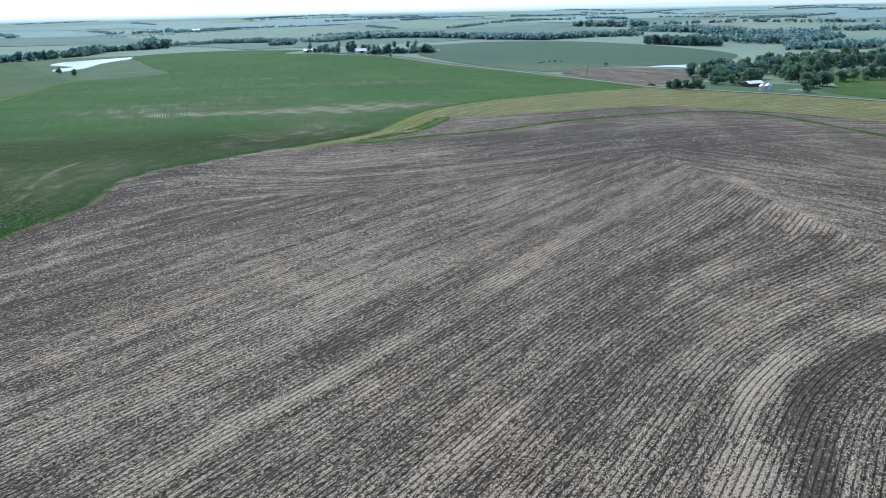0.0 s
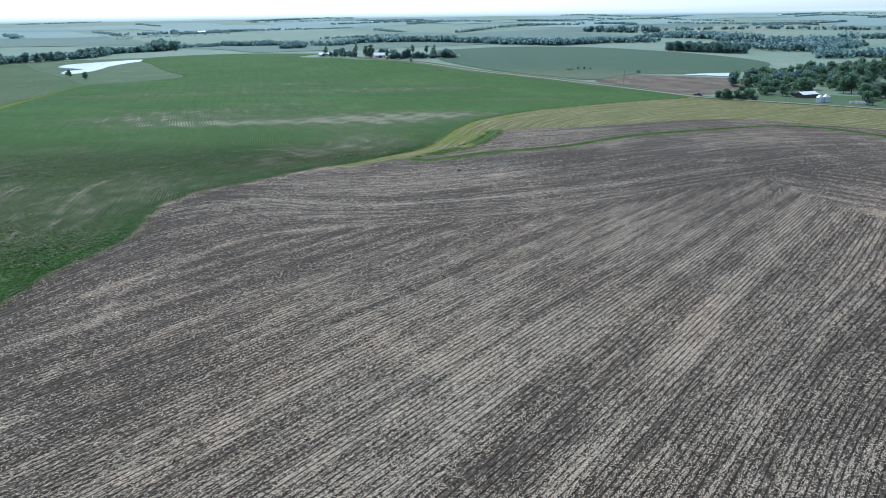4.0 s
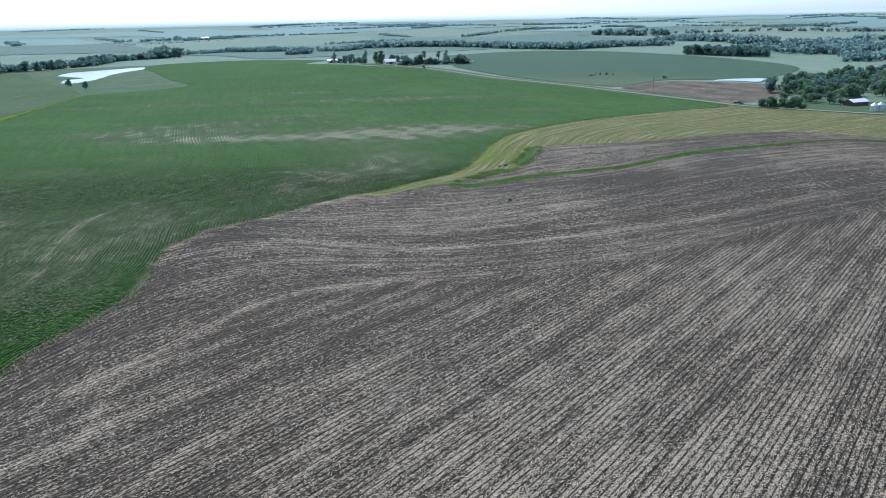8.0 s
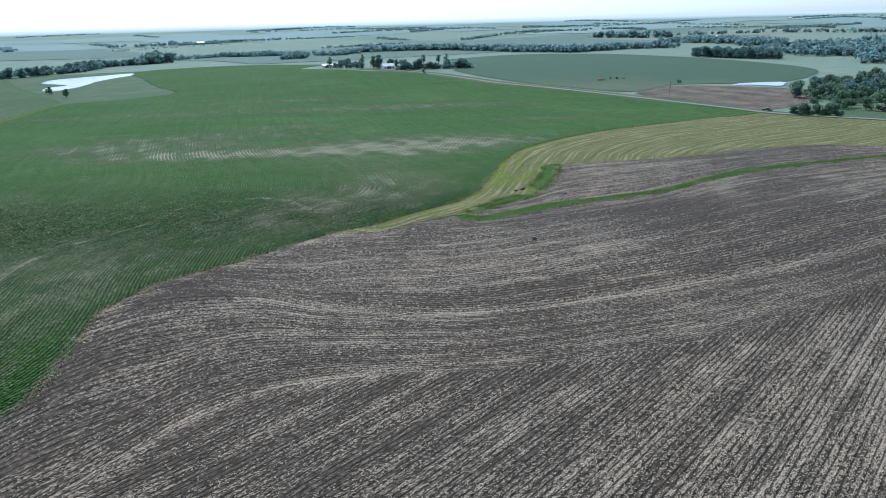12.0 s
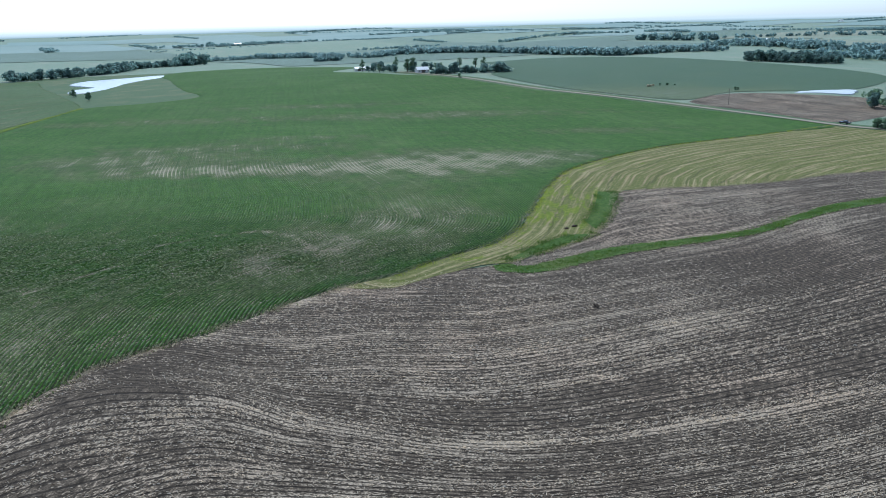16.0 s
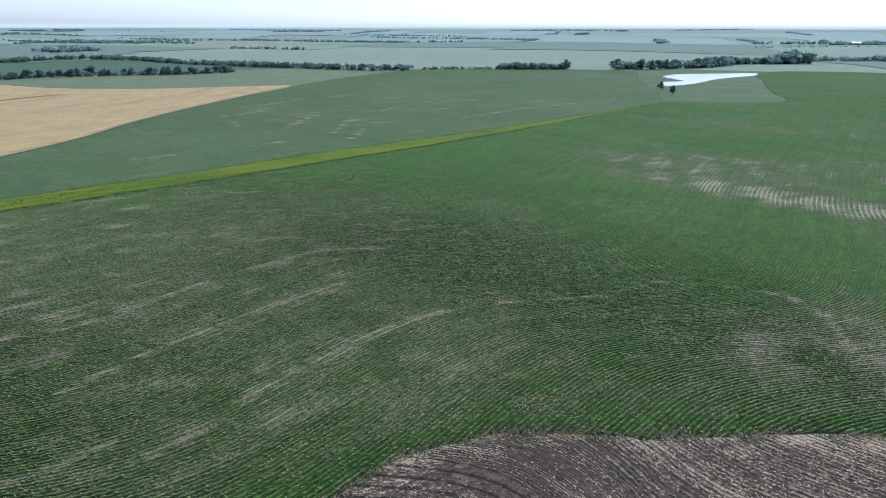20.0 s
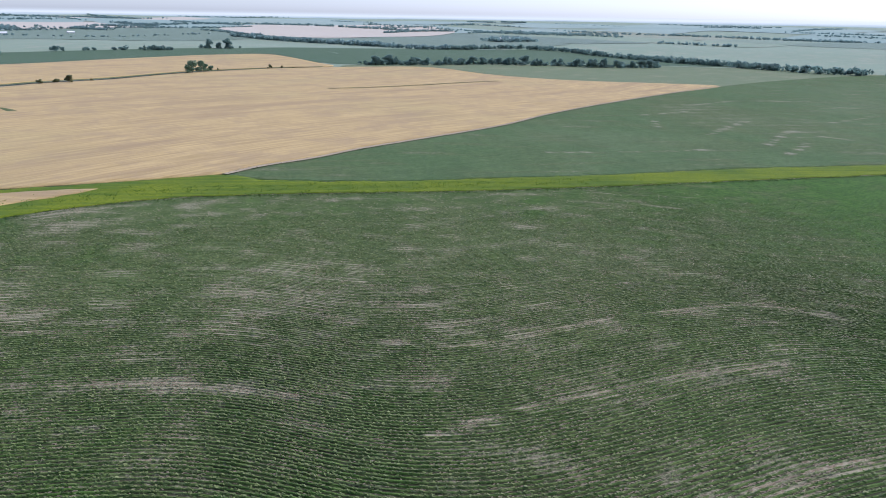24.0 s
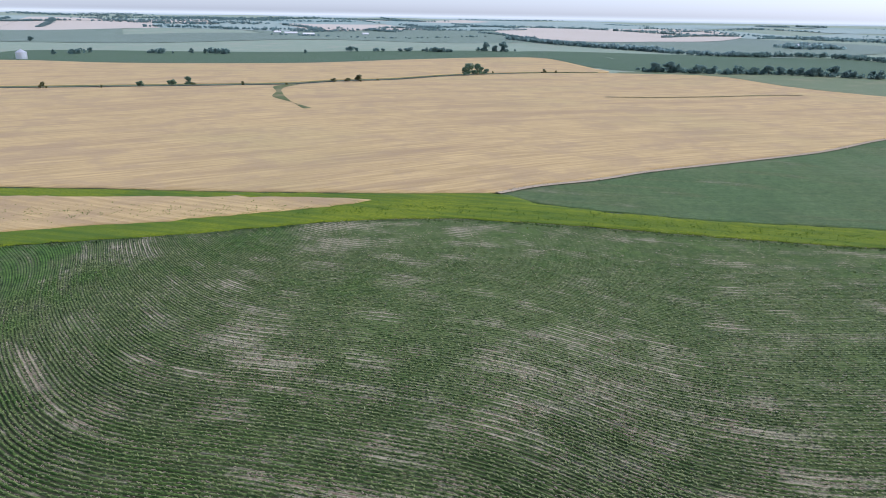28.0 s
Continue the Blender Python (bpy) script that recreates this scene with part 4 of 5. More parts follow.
def west_bare(x, y):
    b = 0.12 + 0.10 * wavy(x, y, 60, 8) + 0.22 * bell(x, y, -470, 420, 60, 25) + 0.2 * bell(x, y, -420, 560, 70, 20)
    b = b + 0.26 * step_up(0.4, 1.2, wavy(0.12 * y, x, 9, 56)) + 0.25 * step_up(0.65, 1.0, wavy(0.3 * y, x, 22, 57))
    for line in WEST_STREAKS:
        b = b + 0.9 * np.exp(-(near_line(x, y, line) / 2.0) ** 2) * np.clip(0.5 + 0.8 * wavy(x, y, 12, 58), 0, 1.2)
    return b


field("west_bean_field", STRIP_UP[10::-1] + [(-399, 757), (-470, 850), (-552, 965), (-600, 940), (-690, 890), (-760, 790), (-715, 640)] + [(x + 3, y - 2) for x, y in GRAIN_EDGE[::-1]], 2.4, 0.15, BEANS_WEST, "blue-green bean field with pale thin streaks",
      lambda x, y, cx, cy: (y, x + 10 * np.sin(y / 45) + 0.18 * y), west_bare, 0.15, jitter=0.3)
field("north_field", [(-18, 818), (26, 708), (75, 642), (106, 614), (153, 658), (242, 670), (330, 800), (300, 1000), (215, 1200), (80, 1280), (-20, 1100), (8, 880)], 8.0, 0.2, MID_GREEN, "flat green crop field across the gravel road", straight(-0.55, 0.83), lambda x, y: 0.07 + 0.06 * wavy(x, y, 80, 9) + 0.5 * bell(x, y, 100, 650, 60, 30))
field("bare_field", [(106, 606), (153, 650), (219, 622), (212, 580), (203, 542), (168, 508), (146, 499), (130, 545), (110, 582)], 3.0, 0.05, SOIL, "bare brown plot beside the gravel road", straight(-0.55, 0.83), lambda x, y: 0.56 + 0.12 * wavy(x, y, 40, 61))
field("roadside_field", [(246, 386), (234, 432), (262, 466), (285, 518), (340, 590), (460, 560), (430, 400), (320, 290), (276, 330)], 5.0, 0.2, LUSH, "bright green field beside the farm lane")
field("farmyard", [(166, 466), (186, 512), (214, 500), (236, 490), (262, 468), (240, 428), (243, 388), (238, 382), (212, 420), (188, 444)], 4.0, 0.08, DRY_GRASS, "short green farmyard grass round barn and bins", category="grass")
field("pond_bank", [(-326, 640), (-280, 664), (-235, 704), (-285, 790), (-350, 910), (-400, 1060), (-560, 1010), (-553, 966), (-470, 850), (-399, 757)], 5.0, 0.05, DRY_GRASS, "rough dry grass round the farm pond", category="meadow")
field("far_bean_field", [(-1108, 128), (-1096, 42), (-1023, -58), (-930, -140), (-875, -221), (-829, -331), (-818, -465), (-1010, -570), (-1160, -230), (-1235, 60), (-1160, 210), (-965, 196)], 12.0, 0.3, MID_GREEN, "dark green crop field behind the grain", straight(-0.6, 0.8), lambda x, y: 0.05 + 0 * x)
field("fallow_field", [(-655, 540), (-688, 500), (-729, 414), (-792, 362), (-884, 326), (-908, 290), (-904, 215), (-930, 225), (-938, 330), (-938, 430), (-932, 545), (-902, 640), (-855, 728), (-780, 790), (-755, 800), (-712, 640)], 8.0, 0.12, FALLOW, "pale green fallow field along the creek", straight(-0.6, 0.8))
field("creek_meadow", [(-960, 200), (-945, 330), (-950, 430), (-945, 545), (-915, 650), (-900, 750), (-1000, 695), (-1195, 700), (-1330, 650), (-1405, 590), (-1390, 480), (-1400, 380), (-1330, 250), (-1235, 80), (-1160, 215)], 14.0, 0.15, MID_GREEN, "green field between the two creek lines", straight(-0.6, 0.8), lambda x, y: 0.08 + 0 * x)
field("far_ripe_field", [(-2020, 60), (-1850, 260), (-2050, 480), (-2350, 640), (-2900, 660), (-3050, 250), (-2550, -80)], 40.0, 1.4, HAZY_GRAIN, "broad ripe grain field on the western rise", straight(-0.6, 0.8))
# grass tongues in the tilled field
TONGUE = curve_through([(-29.5, 265), (-28, 262), (-22.5, 262), (-14, 267.5), (-4, 273.5), (12, 279.5), (28, 286.5), (42, 298), (60, 311), (93, 325), (130, 336), (148, 318), (156, 282), (162, 240)], 1.0)
W = 2.1 + 0.6 * np.sin(np.arange(len(TONGUE)) / 14.0) + np.random.default_rng(4).normal(0, 0.22, len(TONGUE))
TD = np.gradient(TONGUE, axis=0)
TD = np.stack([-TD[:, 1], TD[:, 0]], -1) / np.hypot(TD[:, 0], TD[:, 1])[:, None]
tagged(sheet("grass_tongue", np.concatenate([TONGUE + TD * W[:, None], (TONGUE - TD * W[:, None])[::-1]]), 0.8, 0.09, LUSH), "narrow green grass tongue winding through the tilled field", "grass strip", kind="structure")
CORNERS = [[(1, 334), (6, 332), (2, 316), (-2, 302), (-7, 291), (-8.5, 296), (-4, 312), (-1, 325)], [(-29, 267), (-27, 270.5), (-19, 281), (-13, 286), (-8, 287), (-12, 282), (-19, 275.5), (-25, 269.5)]]
for corner in CORNERS:
    field("green_corner", corner, 0.8, 0.10, LUSH, "dark green weedy corner between meadow and soil", category="grass strip", jitter=0.35)


def tufts(line, count, spread, size, material, name, label, parent, seed, back=0.0):
    """Loose grass blades standing along a line on the ground."""
    rng = np.random.default_rng(seed)
    c = curve_through(line, 1.0)
    c = c[rng.integers(0, len(c), count)] + rng.uniform(-0.5, 0.5, (count, 2)) + rng.normal(0, 1, (count, 2)) * spread
    c = c[wavy(c[:, 0], c[:, 1], 9, seed) + rng.normal(0, 0.3, len(c)) > back]
    n = len(c)
    t = rng.uniform(0, 2 * math.pi, n)
    s = size * rng.uniform(0.5, 1.25, (n, 1))
    up = np.stack([0.7 * np.cos(t), 0.7 * np.sin(t), rng.uniform(0.3, 1.0, n)], -1) * s
    side = np.stack([-np.sin(t), np.cos(t), 0 * t], -1) * s * 0.5
    quads_mesh(name, np.column_stack([c, land(c[:, 0], c[:, 1]) + 0.06]) + up * 0.9, up, side, material, parent, label)


tufts(EDGE[1:], 9000, 0.7, 0.14, DRY_BLADES, "edge_grass", "dry grass fringe along the field edge", tilled_field, 301, -0.35)
tufts(EDGE[1:], 3000, 0.8, 0.14, GREEN_BLADES, "edge_weeds", "green weeds along the field edge", tilled_field, 302, 0.1)
tufts(EDGE_GRASS, 9000, 0.7, 0.13, YELLOW_BLADES, "edge_weeds", "yellow-green weeds along the bean edge", hay_meadow, 303, -0.1)
tufts(WEDGE, 8000, 0.6, 0.11, DRY_BLADES, "edge_grass", "dry grass fringe along the meadow edge", hay_meadow, 304, -0.3)
tufts(TONGUE[::2], 16000, 1.2, 0.14, GREEN_BLADES, "tongue_weeds", "green weeds on the grass tongue", tilled_field, 305, -0.5)
tufts(TONGUE[::2] + TD[::2] * W[::2, None], 4000, 0.35, 0.11, DRY_BLADES, "edge_grass", "dry grass fringe along the tongue", tilled_field, 306, -0.2)
tufts(TONGUE[::2] - TD[::2] * W[::2, None], 4000, 0.35, 0.11, DRY_BLADES, "edge_grass", "dry grass fringe along the tongue", tilled_field, 307, -0.2)
for q, corner in enumerate(CORNERS):
    tufts(corner + corner[:1], 4500, 0.9, 0.13, GREEN_BLADES, "corner_weeds", "green weeds in the corner", hay_meadow, 310 + q, -0.3)
tufts(STRIP_LOW[2:11], 4000, 0.4, 0.14, DRY_BLADES, "edge_grass", "pale dry fringe along the waterway", grassed_waterway, 326, -0.2)
tufts(GRAIN_EDGE, 9000, 0.6, 0.3, DRY_BLADES, "edge_grass", "pale dry fringe along the ripe grain", grain_field, 325, -0.6)
tufts([(x + 1.5, y) for x, y in STRIP_LOW[2:]], 9000, 0.9, 0.20, DARK_BLADES, "waterway_grass", "dark green blades along the lower side of the waterway", grassed_waterway, 321, -0.4)
tufts([((a + c) / 2, (b + d) / 2) for (a, b), (c, d) in zip(STRIP_LOW[5:15], STRIP_UP[5:15])], 16000, 5.0, 0.22, GREEN_BLADES, "waterway_grass", "darker green grass patches in the waterway", grassed_waterway, 324, 0.1)
tufts(STRIP_UP[2:], 5000, 1.3, 0.16, GREEN_BLADES, "waterway_grass", "darker green grass along the waterway", grassed_waterway, 322, 0.0)
tufts([((a + c) / 2, (b + d) / 2) for (a, b), (c, d) in zip(STRIP_LOW[2:9], STRIP_UP[2:9])], 10000, 4.0, 0.16, YELLOW_BLADES, "waterway_grass", "yellow-green tufts in the waterway", grassed_waterway, 323, -0.6)


def ribbon(points, half, up, name, material, label, category):
    c = curve_through(points, 4.0)
    d = np.gradient(c, axis=0)
    d = np.stack([-d[:, 1], d[:, 0]], -1) / np.hypot(d[:, 0], d[:, 1])[:, None]
    rows = [c + d * half * k for k in (-1.0, -0.5, 0, 0.5, 1.0)]
    crown = [0, 0.08, 0.12, 0.08, 0]
    v = np.concatenate([np.column_stack([r, land(r[:, 0], r[:, 1]) + up + h]) for r, h in zip(rows, crown)])
    n = len(c)
    f = [(j * n + i, j * n + i + 1, (j + 1) * n + i + 1, (j + 1) * n + i) for j in range(4) for i in range(n - 1)]
    return tagged(new(name, mesh_of(name, v, f, material, True)), label, category, kind="structure")


HEDGE = [(-898, 192), (-880, 138), (-820, 57), (-744, 4), (-708, -39), (-671, -66), (-644, -110), (-605, -186), (-571, -252), (-485, -435)]
ribbon(HEDGE, 3.5, 0.75, "fence_line", HEDGE_WEEDS, "dark weedy fence line between the grain fields", "hedge")
ribbon([(x + 1.5, y - 1.0) for x, y in GRAIN_EDGE], 1.2, 0.35, "field_track", TRACK, "pale bare track along the grain field edge", "track")
ribbon([(-645, 190), (-653, 223), (-672, 266), (-694, 304), (-713, 346)], 1.3, 0.62, "terrace_line", HEDGE_WEEDS, "faint weedy terrace line across the grain", "grass strip")
SWALE = curve_through([(-668, -60), (-640, -62), (-600, -46), (-575, -36), (-552, -20), (-514, 8)], 3.0)
SD = np.gradient(SWALE, axis=0)
SD = np.stack([-SD[:, 1], SD[:, 0]], -1) / np.hypot(SD[:, 0], SD[:, 1])[:, None]
SW = (4.5 - 3.2 * np.linspace(0, 1, len(SWALE)) + 1.5 * np.sin(np.arange(len(SWALE)) / 4))[:, None]
tagged(sheet("grass_swale", np.concatenate([SWALE + SD * SW, (SWALE - SD * SW)[::-1]]), 2.0, 0.34, HEDGE_WEEDS), "crooked green grass swale in the grain field", "grass strip", kind="structure")
ribbon(ROAD, 11.0, -0.04, "road_verge", DRY_GRASS, "rough grass verge along the gravel road", "grass strip")
ribbon(ROAD, 2.3, 0.32, "road", GRAVEL, "pale gravel farm road", "road")

# ponds
WATER = Mat("pond_water", 0.22, 0.6)
WATER.bump(WATER.noise(WATER.world_place(), 0.8, 3), 0.02, 0.4)
# pale grey base colour stands in for part of the mirrored sky
WATER = WATER.color((0.40, 0.42, 0.41))
POND = [(-462, 885), (-470, 931), (-456, 957), (-437, 985), (-417, 1011), (-404, 985), (-399, 949), (-402, 905), (-400, 875), (-391, 835), (-388, 800), (-392, 778), (-408, 785), (-418, 812), (-412, 840), (-432, 858)]


def pond(outline, name, label):
    c = curve_through(outline, 4.0, True, 0.6)
    level = land(c[:, 0], c[:, 1]).mean() + 0.45
    bm = bmesh.new()
    top = [bm.verts.new((x, y, level)) for x, y in c]
    bm.faces.new(top)
    m = c.mean(0)
    low = [bm.verts.new((m[0] + (x - m[0]) * 1.05, m[1] + (y - m[1]) * 1.05, level - 3)) for x, y in c]
    for i in range(len(c)):
        j = (i + 1) % len(c)
        bm.faces.new((top[i], low[i], low[j], top[j]))
    bmesh.ops.triangulate(bm, faces=bm.faces[:1])
    me = bpy.data.meshes.new(name)
    bm.to_mesh(me)
    me.materials.append(WATER)
    return tagged(new(name, me), label, "pond", kind="structure")


pond(POND, "pond", "irregular farm pond mirroring the white sky")
pond([(191, 650), (206, 662), (238, 664), (236, 655), (222, 634), (214, 640), (204, 648)], "small_pond", "small pond mirroring the sky beside the woods")

# ---- plants ----
def part(name, me, parent, label=""):
    ob = new(name, me)
    ob.parent = parent
    return tagged(ob, label) if label else ob


def leaf_cloud(rng, clumps, per, size, flat=0.7):
    """Small bent leaf sprays over the outside of overlapping clumps (cx, cy, cz, r)."""
    vs, fs = [], []
    for cx, cy, cz, r in clumps:
        d = rng.normal(size=(per, 3))
        d /= np.linalg.norm(d, axis=1)[:, None]
        p = np.array([cx, cy, cz]) + d * r * np.array([1, 1, flat]) * rng.uniform(0.62, 1.08, (per, 1))
        nrm = d + rng.normal(0, 0.45, (per, 3))
        a = np.cross(nrm, rng.normal(size=(per, 3)))
        a /= np.linalg.norm(a, axis=1)[:, None]
        b = np.cross(nrm, a)
        b /= np.linalg.norm(b, axis=1)[:, None]
        s = size * rng.uniform(0.6, 1.3, (per, 1))
        for q, aa, bb, ss in zip(p, a * s, b * s * 0.8, s):
            i = len(vs)
            vs += [q - aa, q + bb * 0.9, q + aa, q - bb]
            fs.append((i, i + 1, i + 2, i + 3))
    return vs, fs


def tapered(vs, fs, a, b, ra, rb, n=6):
    a, b = Vector(a), Vector(b)
    q = (b - a).to_track_quat("Z", "Y")
    i = len(vs)
    for c, r in ((a, ra), (b, rb)):
        vs += [c + q @ Vector((r * math.cos(k * 2 * math.pi / n), r * math.sin(k * 2 * math.pi / n), 0)) for k in range(n)]
    fs += [(i + k, i + (k + 1) % n, i + n + (k + 1) % n, i + n + k) for k in range(n)]


def tree(seed, height, spread, material=LEAF, bush=False, label="leafy deciduous tree", name="tree"):
    """One tree at the origin: trunk with limbs, and a crown of leaf clumps."""
    rng = np.random.default_rng(seed)
    root = new(name)
    base = 0.0 if bush else 0.03
    clumps = []
    for i in range(9 if bush else 17):
        a, h = rng.uniform(0, 2 * math.pi), rng.uniform(0, 1) ** 0.8
        rad = spread * (0.78 * math.sin(math.pi * (0.26 + 0.64 * h))) * rng.uniform(0.25, 0.95)
        clumps.append((rad * math.cos(a), rad * math.sin(a), height * (base + 0.14 + (0.74 - base) * h), spread * rng.uniform(0.26, 0.46)))
    vs, fs = [], []
    tapered(vs, fs, (0, 0, -0.6), (0.1, 0, height * 0.42), height * 0.026, height * 0.016)
    tapered(vs, fs, (0.1, 0, height * 0.42), (0, 0.1, height * 0.8), height * 0.016, height * 0.006)
    for c in clumps[:7]:
        z = height * rng.uniform(0.15, 0.45)
        tapered(vs, fs, (0, 0, z), (c[0], c[1], max(c[2], z + 0.3)), height * 0.010, height * 0.003, 5)
    part("trunk", mesh_of("trunk", vs, fs, BARK), root)
    vs, fs = leaf_cloud(rng, clumps, 55 if bush else 50, spread * (0.13 if bush else 0.115))
    part("crown", mesh_of("crown", vs, fs, material), root)
    return tagged(root, label, "bush" if bush else "tree")


KINDS = {
    "broad": [tree(11 + i, 10.5, 5.6 - 0.3 * i, label="broad dark green deciduous tree") for i in range(3)],
    "tall": [tree(31 + i, 15, 4.2, label="tall narrow cottonwood tree", name="cottonwood") for i in range(2)],
    "cedar": [tree(41 + i, 8, 2.9, label="dense dark cedar in a windbreak", name="cedar") for i in range(2)],
    # the next two kinds carry distance haze in their leaf colour
    "creek": [tree(21 + i, 11, 5.2, LEAF_HAZE, label="broad tree in summer leaf, haze painted into its colour") for i in range(3)],
    "creek_bush": [tree(71 + i, 6, 4.0, LEAF_HAZE, True, "rounded shrub, haze painted into its leaf colour", "shrub") for i in range(2)],
    "bush": [tree(51 + i, 4.5, 3.2, LEAF_DRY, True, "olive green bush in the fence line", "bush") for i in range(2)],
    "shrub": [tree(61 + i, 5.5, 3.8, LEAF, True, "rounded dark green shrub", "shrub") for i in range(2)],
}
placed = {}
plant_rng = random.Random(5)


def plant(kind, x, y, scale, group=""):
    i = plant_rng.randrange(len(KINDS[kind]))
    ob = KINDS[kind][i]
    m = Matrix.Translation(at(x, y, -0.1)) @ Matrix.Rotation(plant_rng.uniform(0, 6.28), 4, "Z") @ Matrix.Diagonal((scale * plant_rng.uniform(0.85, 1.2), scale * plant_rng.uniform(0.85, 1.2), scale * plant_rng.uniform(0.85, 1.15), 1))
    if (kind, i) in placed:
        ob = copy_thing(ob, m)
    else:
        placed[(kind, i)] = True
        ob.matrix_basis = m
    if group:
        ob["group"] = group
    return ob


def plant_row(points, count, kinds, scale, group, spread=5.0):
    c = curve_through(points, 2.0)
    for i in range(count):
        p = c[min(len(c) - 1, int((i + plant_rng.uniform(0.1, 0.9)) / count * len(c)))]
        plant(plant_rng.choice(kinds), p[0] + plant_rng.uniform(-spread, spread), p[1] + plant_rng.uniform(-spread, spread), scale * plant_rng.uniform(0.9, 1.45), group)


def plant_wood(outline, count, kinds, scale, group):
    poly = np.array(outline, float)
    lo, hi = poly.min(0), poly.max(0)
    spots = []
    for _ in range(4000):
        x, y = plant_rng.uniform(lo[0], hi[0]), plant_rng.uniform(lo[1], hi[1])
        if inside(np.array([x]), np.array([y]), poly)[0] and all((x - a) ** 2 + (y - b) ** 2 > 16 for a, b in spots):
            spots.append((x, y))
            plant(plant_rng.choice(kinds), x, y, scale * plant_rng.uniform(0.9, 1.45), group)
            if len(spots) == count:
                return


# woods behind the barn
plant_wood([(190, 555), (225, 600), (330, 672), (432, 690), (420, 640), (330, 590), (285, 540), (265, 505), (236, 487), (212, 498)], 170, ("broad", "creek", "shrub", "shrub"), 0.88, "woods behind the barn")
plant_row([(152, 470), (170, 459)], 24, ("shrub", "shrub"), 0.56, "windbreak by the lane", 2)
plant_row([(186, 512), (205, 480)], 7, ("shrub",), 0.9, "woods behind the barn", 5)
plant_row([(233, 455), (262, 478)], 8, ("broad",), 0.72, "trees by the bins", 5)
plant_row([(224, 427), (226, 429)], 1, ("shrub",), 0.7, "trees by the bins", 3)
plant_row([(280, 500), (330, 520), (400, 540)], 20, ("broad", "shrub"), 0.8, "hedge past the barn", 4)
# farmstead on the rise
plant_row([(-72, 836), (-40, 842), (-4, 842)], 29, ("cedar", "creek"), 0.72, "farmstead windbreak", 4)
plant_row([(-150, 905), (-118, 892), (-84, 866)], 21, ("creek", "creek", "tall"), 0.8, "farmstead trees", 10)
plant_row([(-70, 880), (-20, 950)], 5, ("tall", "broad"), 0.6, "farmstead trees", 12)
# round wood and creek trees in the north
plant_wood([(296, 1050), (330, 1085), (390, 1010), (384, 972), (350, 985)], 105, ("creek",), 1.0, "round wood in the field")
plant_row([(-690, 870), (-627, 930)], 16, ("creek", "creek_bush"), 0.9, "creek trees", 6)
plant_row([(-582, 973), (-543, 1030), (-525, 1100), (-549, 1234), (-505, 1320)], 60, ("creek", "creek_bush", "creek"), 1.05, "creek trees", 8)
plant("shrub", -47, 792, 0.45, "farmstead trees")
for x, y, s in ((-382, 746, 0.55), (-347, 706, 0.6)):
    plant("broad", x, y, s, "trees by the pond")
plant("shrub", 111, 705, 0.3, "scrub in the north field")
plant("shrub", 117, 705, 0.3, "scrub in the north field")
plant("shrub", 123, 706, 0.3, "scrub in the north field")
plant("shrub", 157, 671, 0.3, "scrub in the north field")
plant("shrub", 159, 671, 0.3, "scrub in the north field")
# creek in the west
plant_row([(-937, 240), (-928, 317), (-940, 375), (-936, 402), (-918, 460), (-893, 507), (-880, 558), (-884, 596)], 62, ("creek", "creek_bush", "creek"), 0.85, "western creek trees", 6)
# fence line through the grain
for x, y, s, k in ((-575, -220, 1.0, "bush"), (-604, -160, 1.1, "shrub"), (-620, -143, 1.2, "shrub"), (-632, -131, 0.75, "bush"), (-634, -137, 0.8, "shrub"), (-647, -96, 0.6, "bush"),
                   (-697, -36, 1.3, "bush"), (-703, -26, 1.2, "bush"), (-709, -18, 1.3, "bush"), (-722, -4, 0.7, "bush"), (-816, 64, 1.5, "shrub"), (-824, 68, 1.3, "shrub"), (-834, 74, 0.9, "shrub"), (-828, 71, 1.2, "shrub"), (-841, 79, 0.7, "shrub"), (-848, 84, 0.6, "bush"), (-810, 60, 1.0, "shrub"), (-876, 135, 1.0, "bush"), (-880, 148, 0.6, "bush"), (-592, -184, 0.5, "bush"), (-660, -64, 0.6, "bush"), (-884, 160, 0.6, "bush")):
    plant(k, x, y, s, "fence line bushes")
for x, y, s in ((-1324, -835, 1.0), (-923, -479, 0.8), (-944, -467, 0.75), (-979, -468, 0.8), (-960, -470, 0.5), (-1021, -391, 0.8), (-1030, -378, 0.6), (-1046, -359, 0.9), (-1050, -340, 0.8), (-1054, -327, 0.9), (-1060, -312, 0.7), (-1119, -220, 0.7), (-1174, -169, 0.8), (-1180, -160, 0.6),
                (-1180, -52, 0.9), (-1184, -40, 0.9), (-1190, -28, 0.8), (-1216, 33, 1.5), (-1228, 58, 1.7), (-1222, 46, 0.9), (-1240, 75, 0.6)):
    plant("creek" if s > 0.62 else "creek_bush", x, y, s, "trees past the grain")

# ---- far belts and quilt of fields ----
GA, GB = np.array((-0.55, 0.835)), np.array((0.835, 0.55))


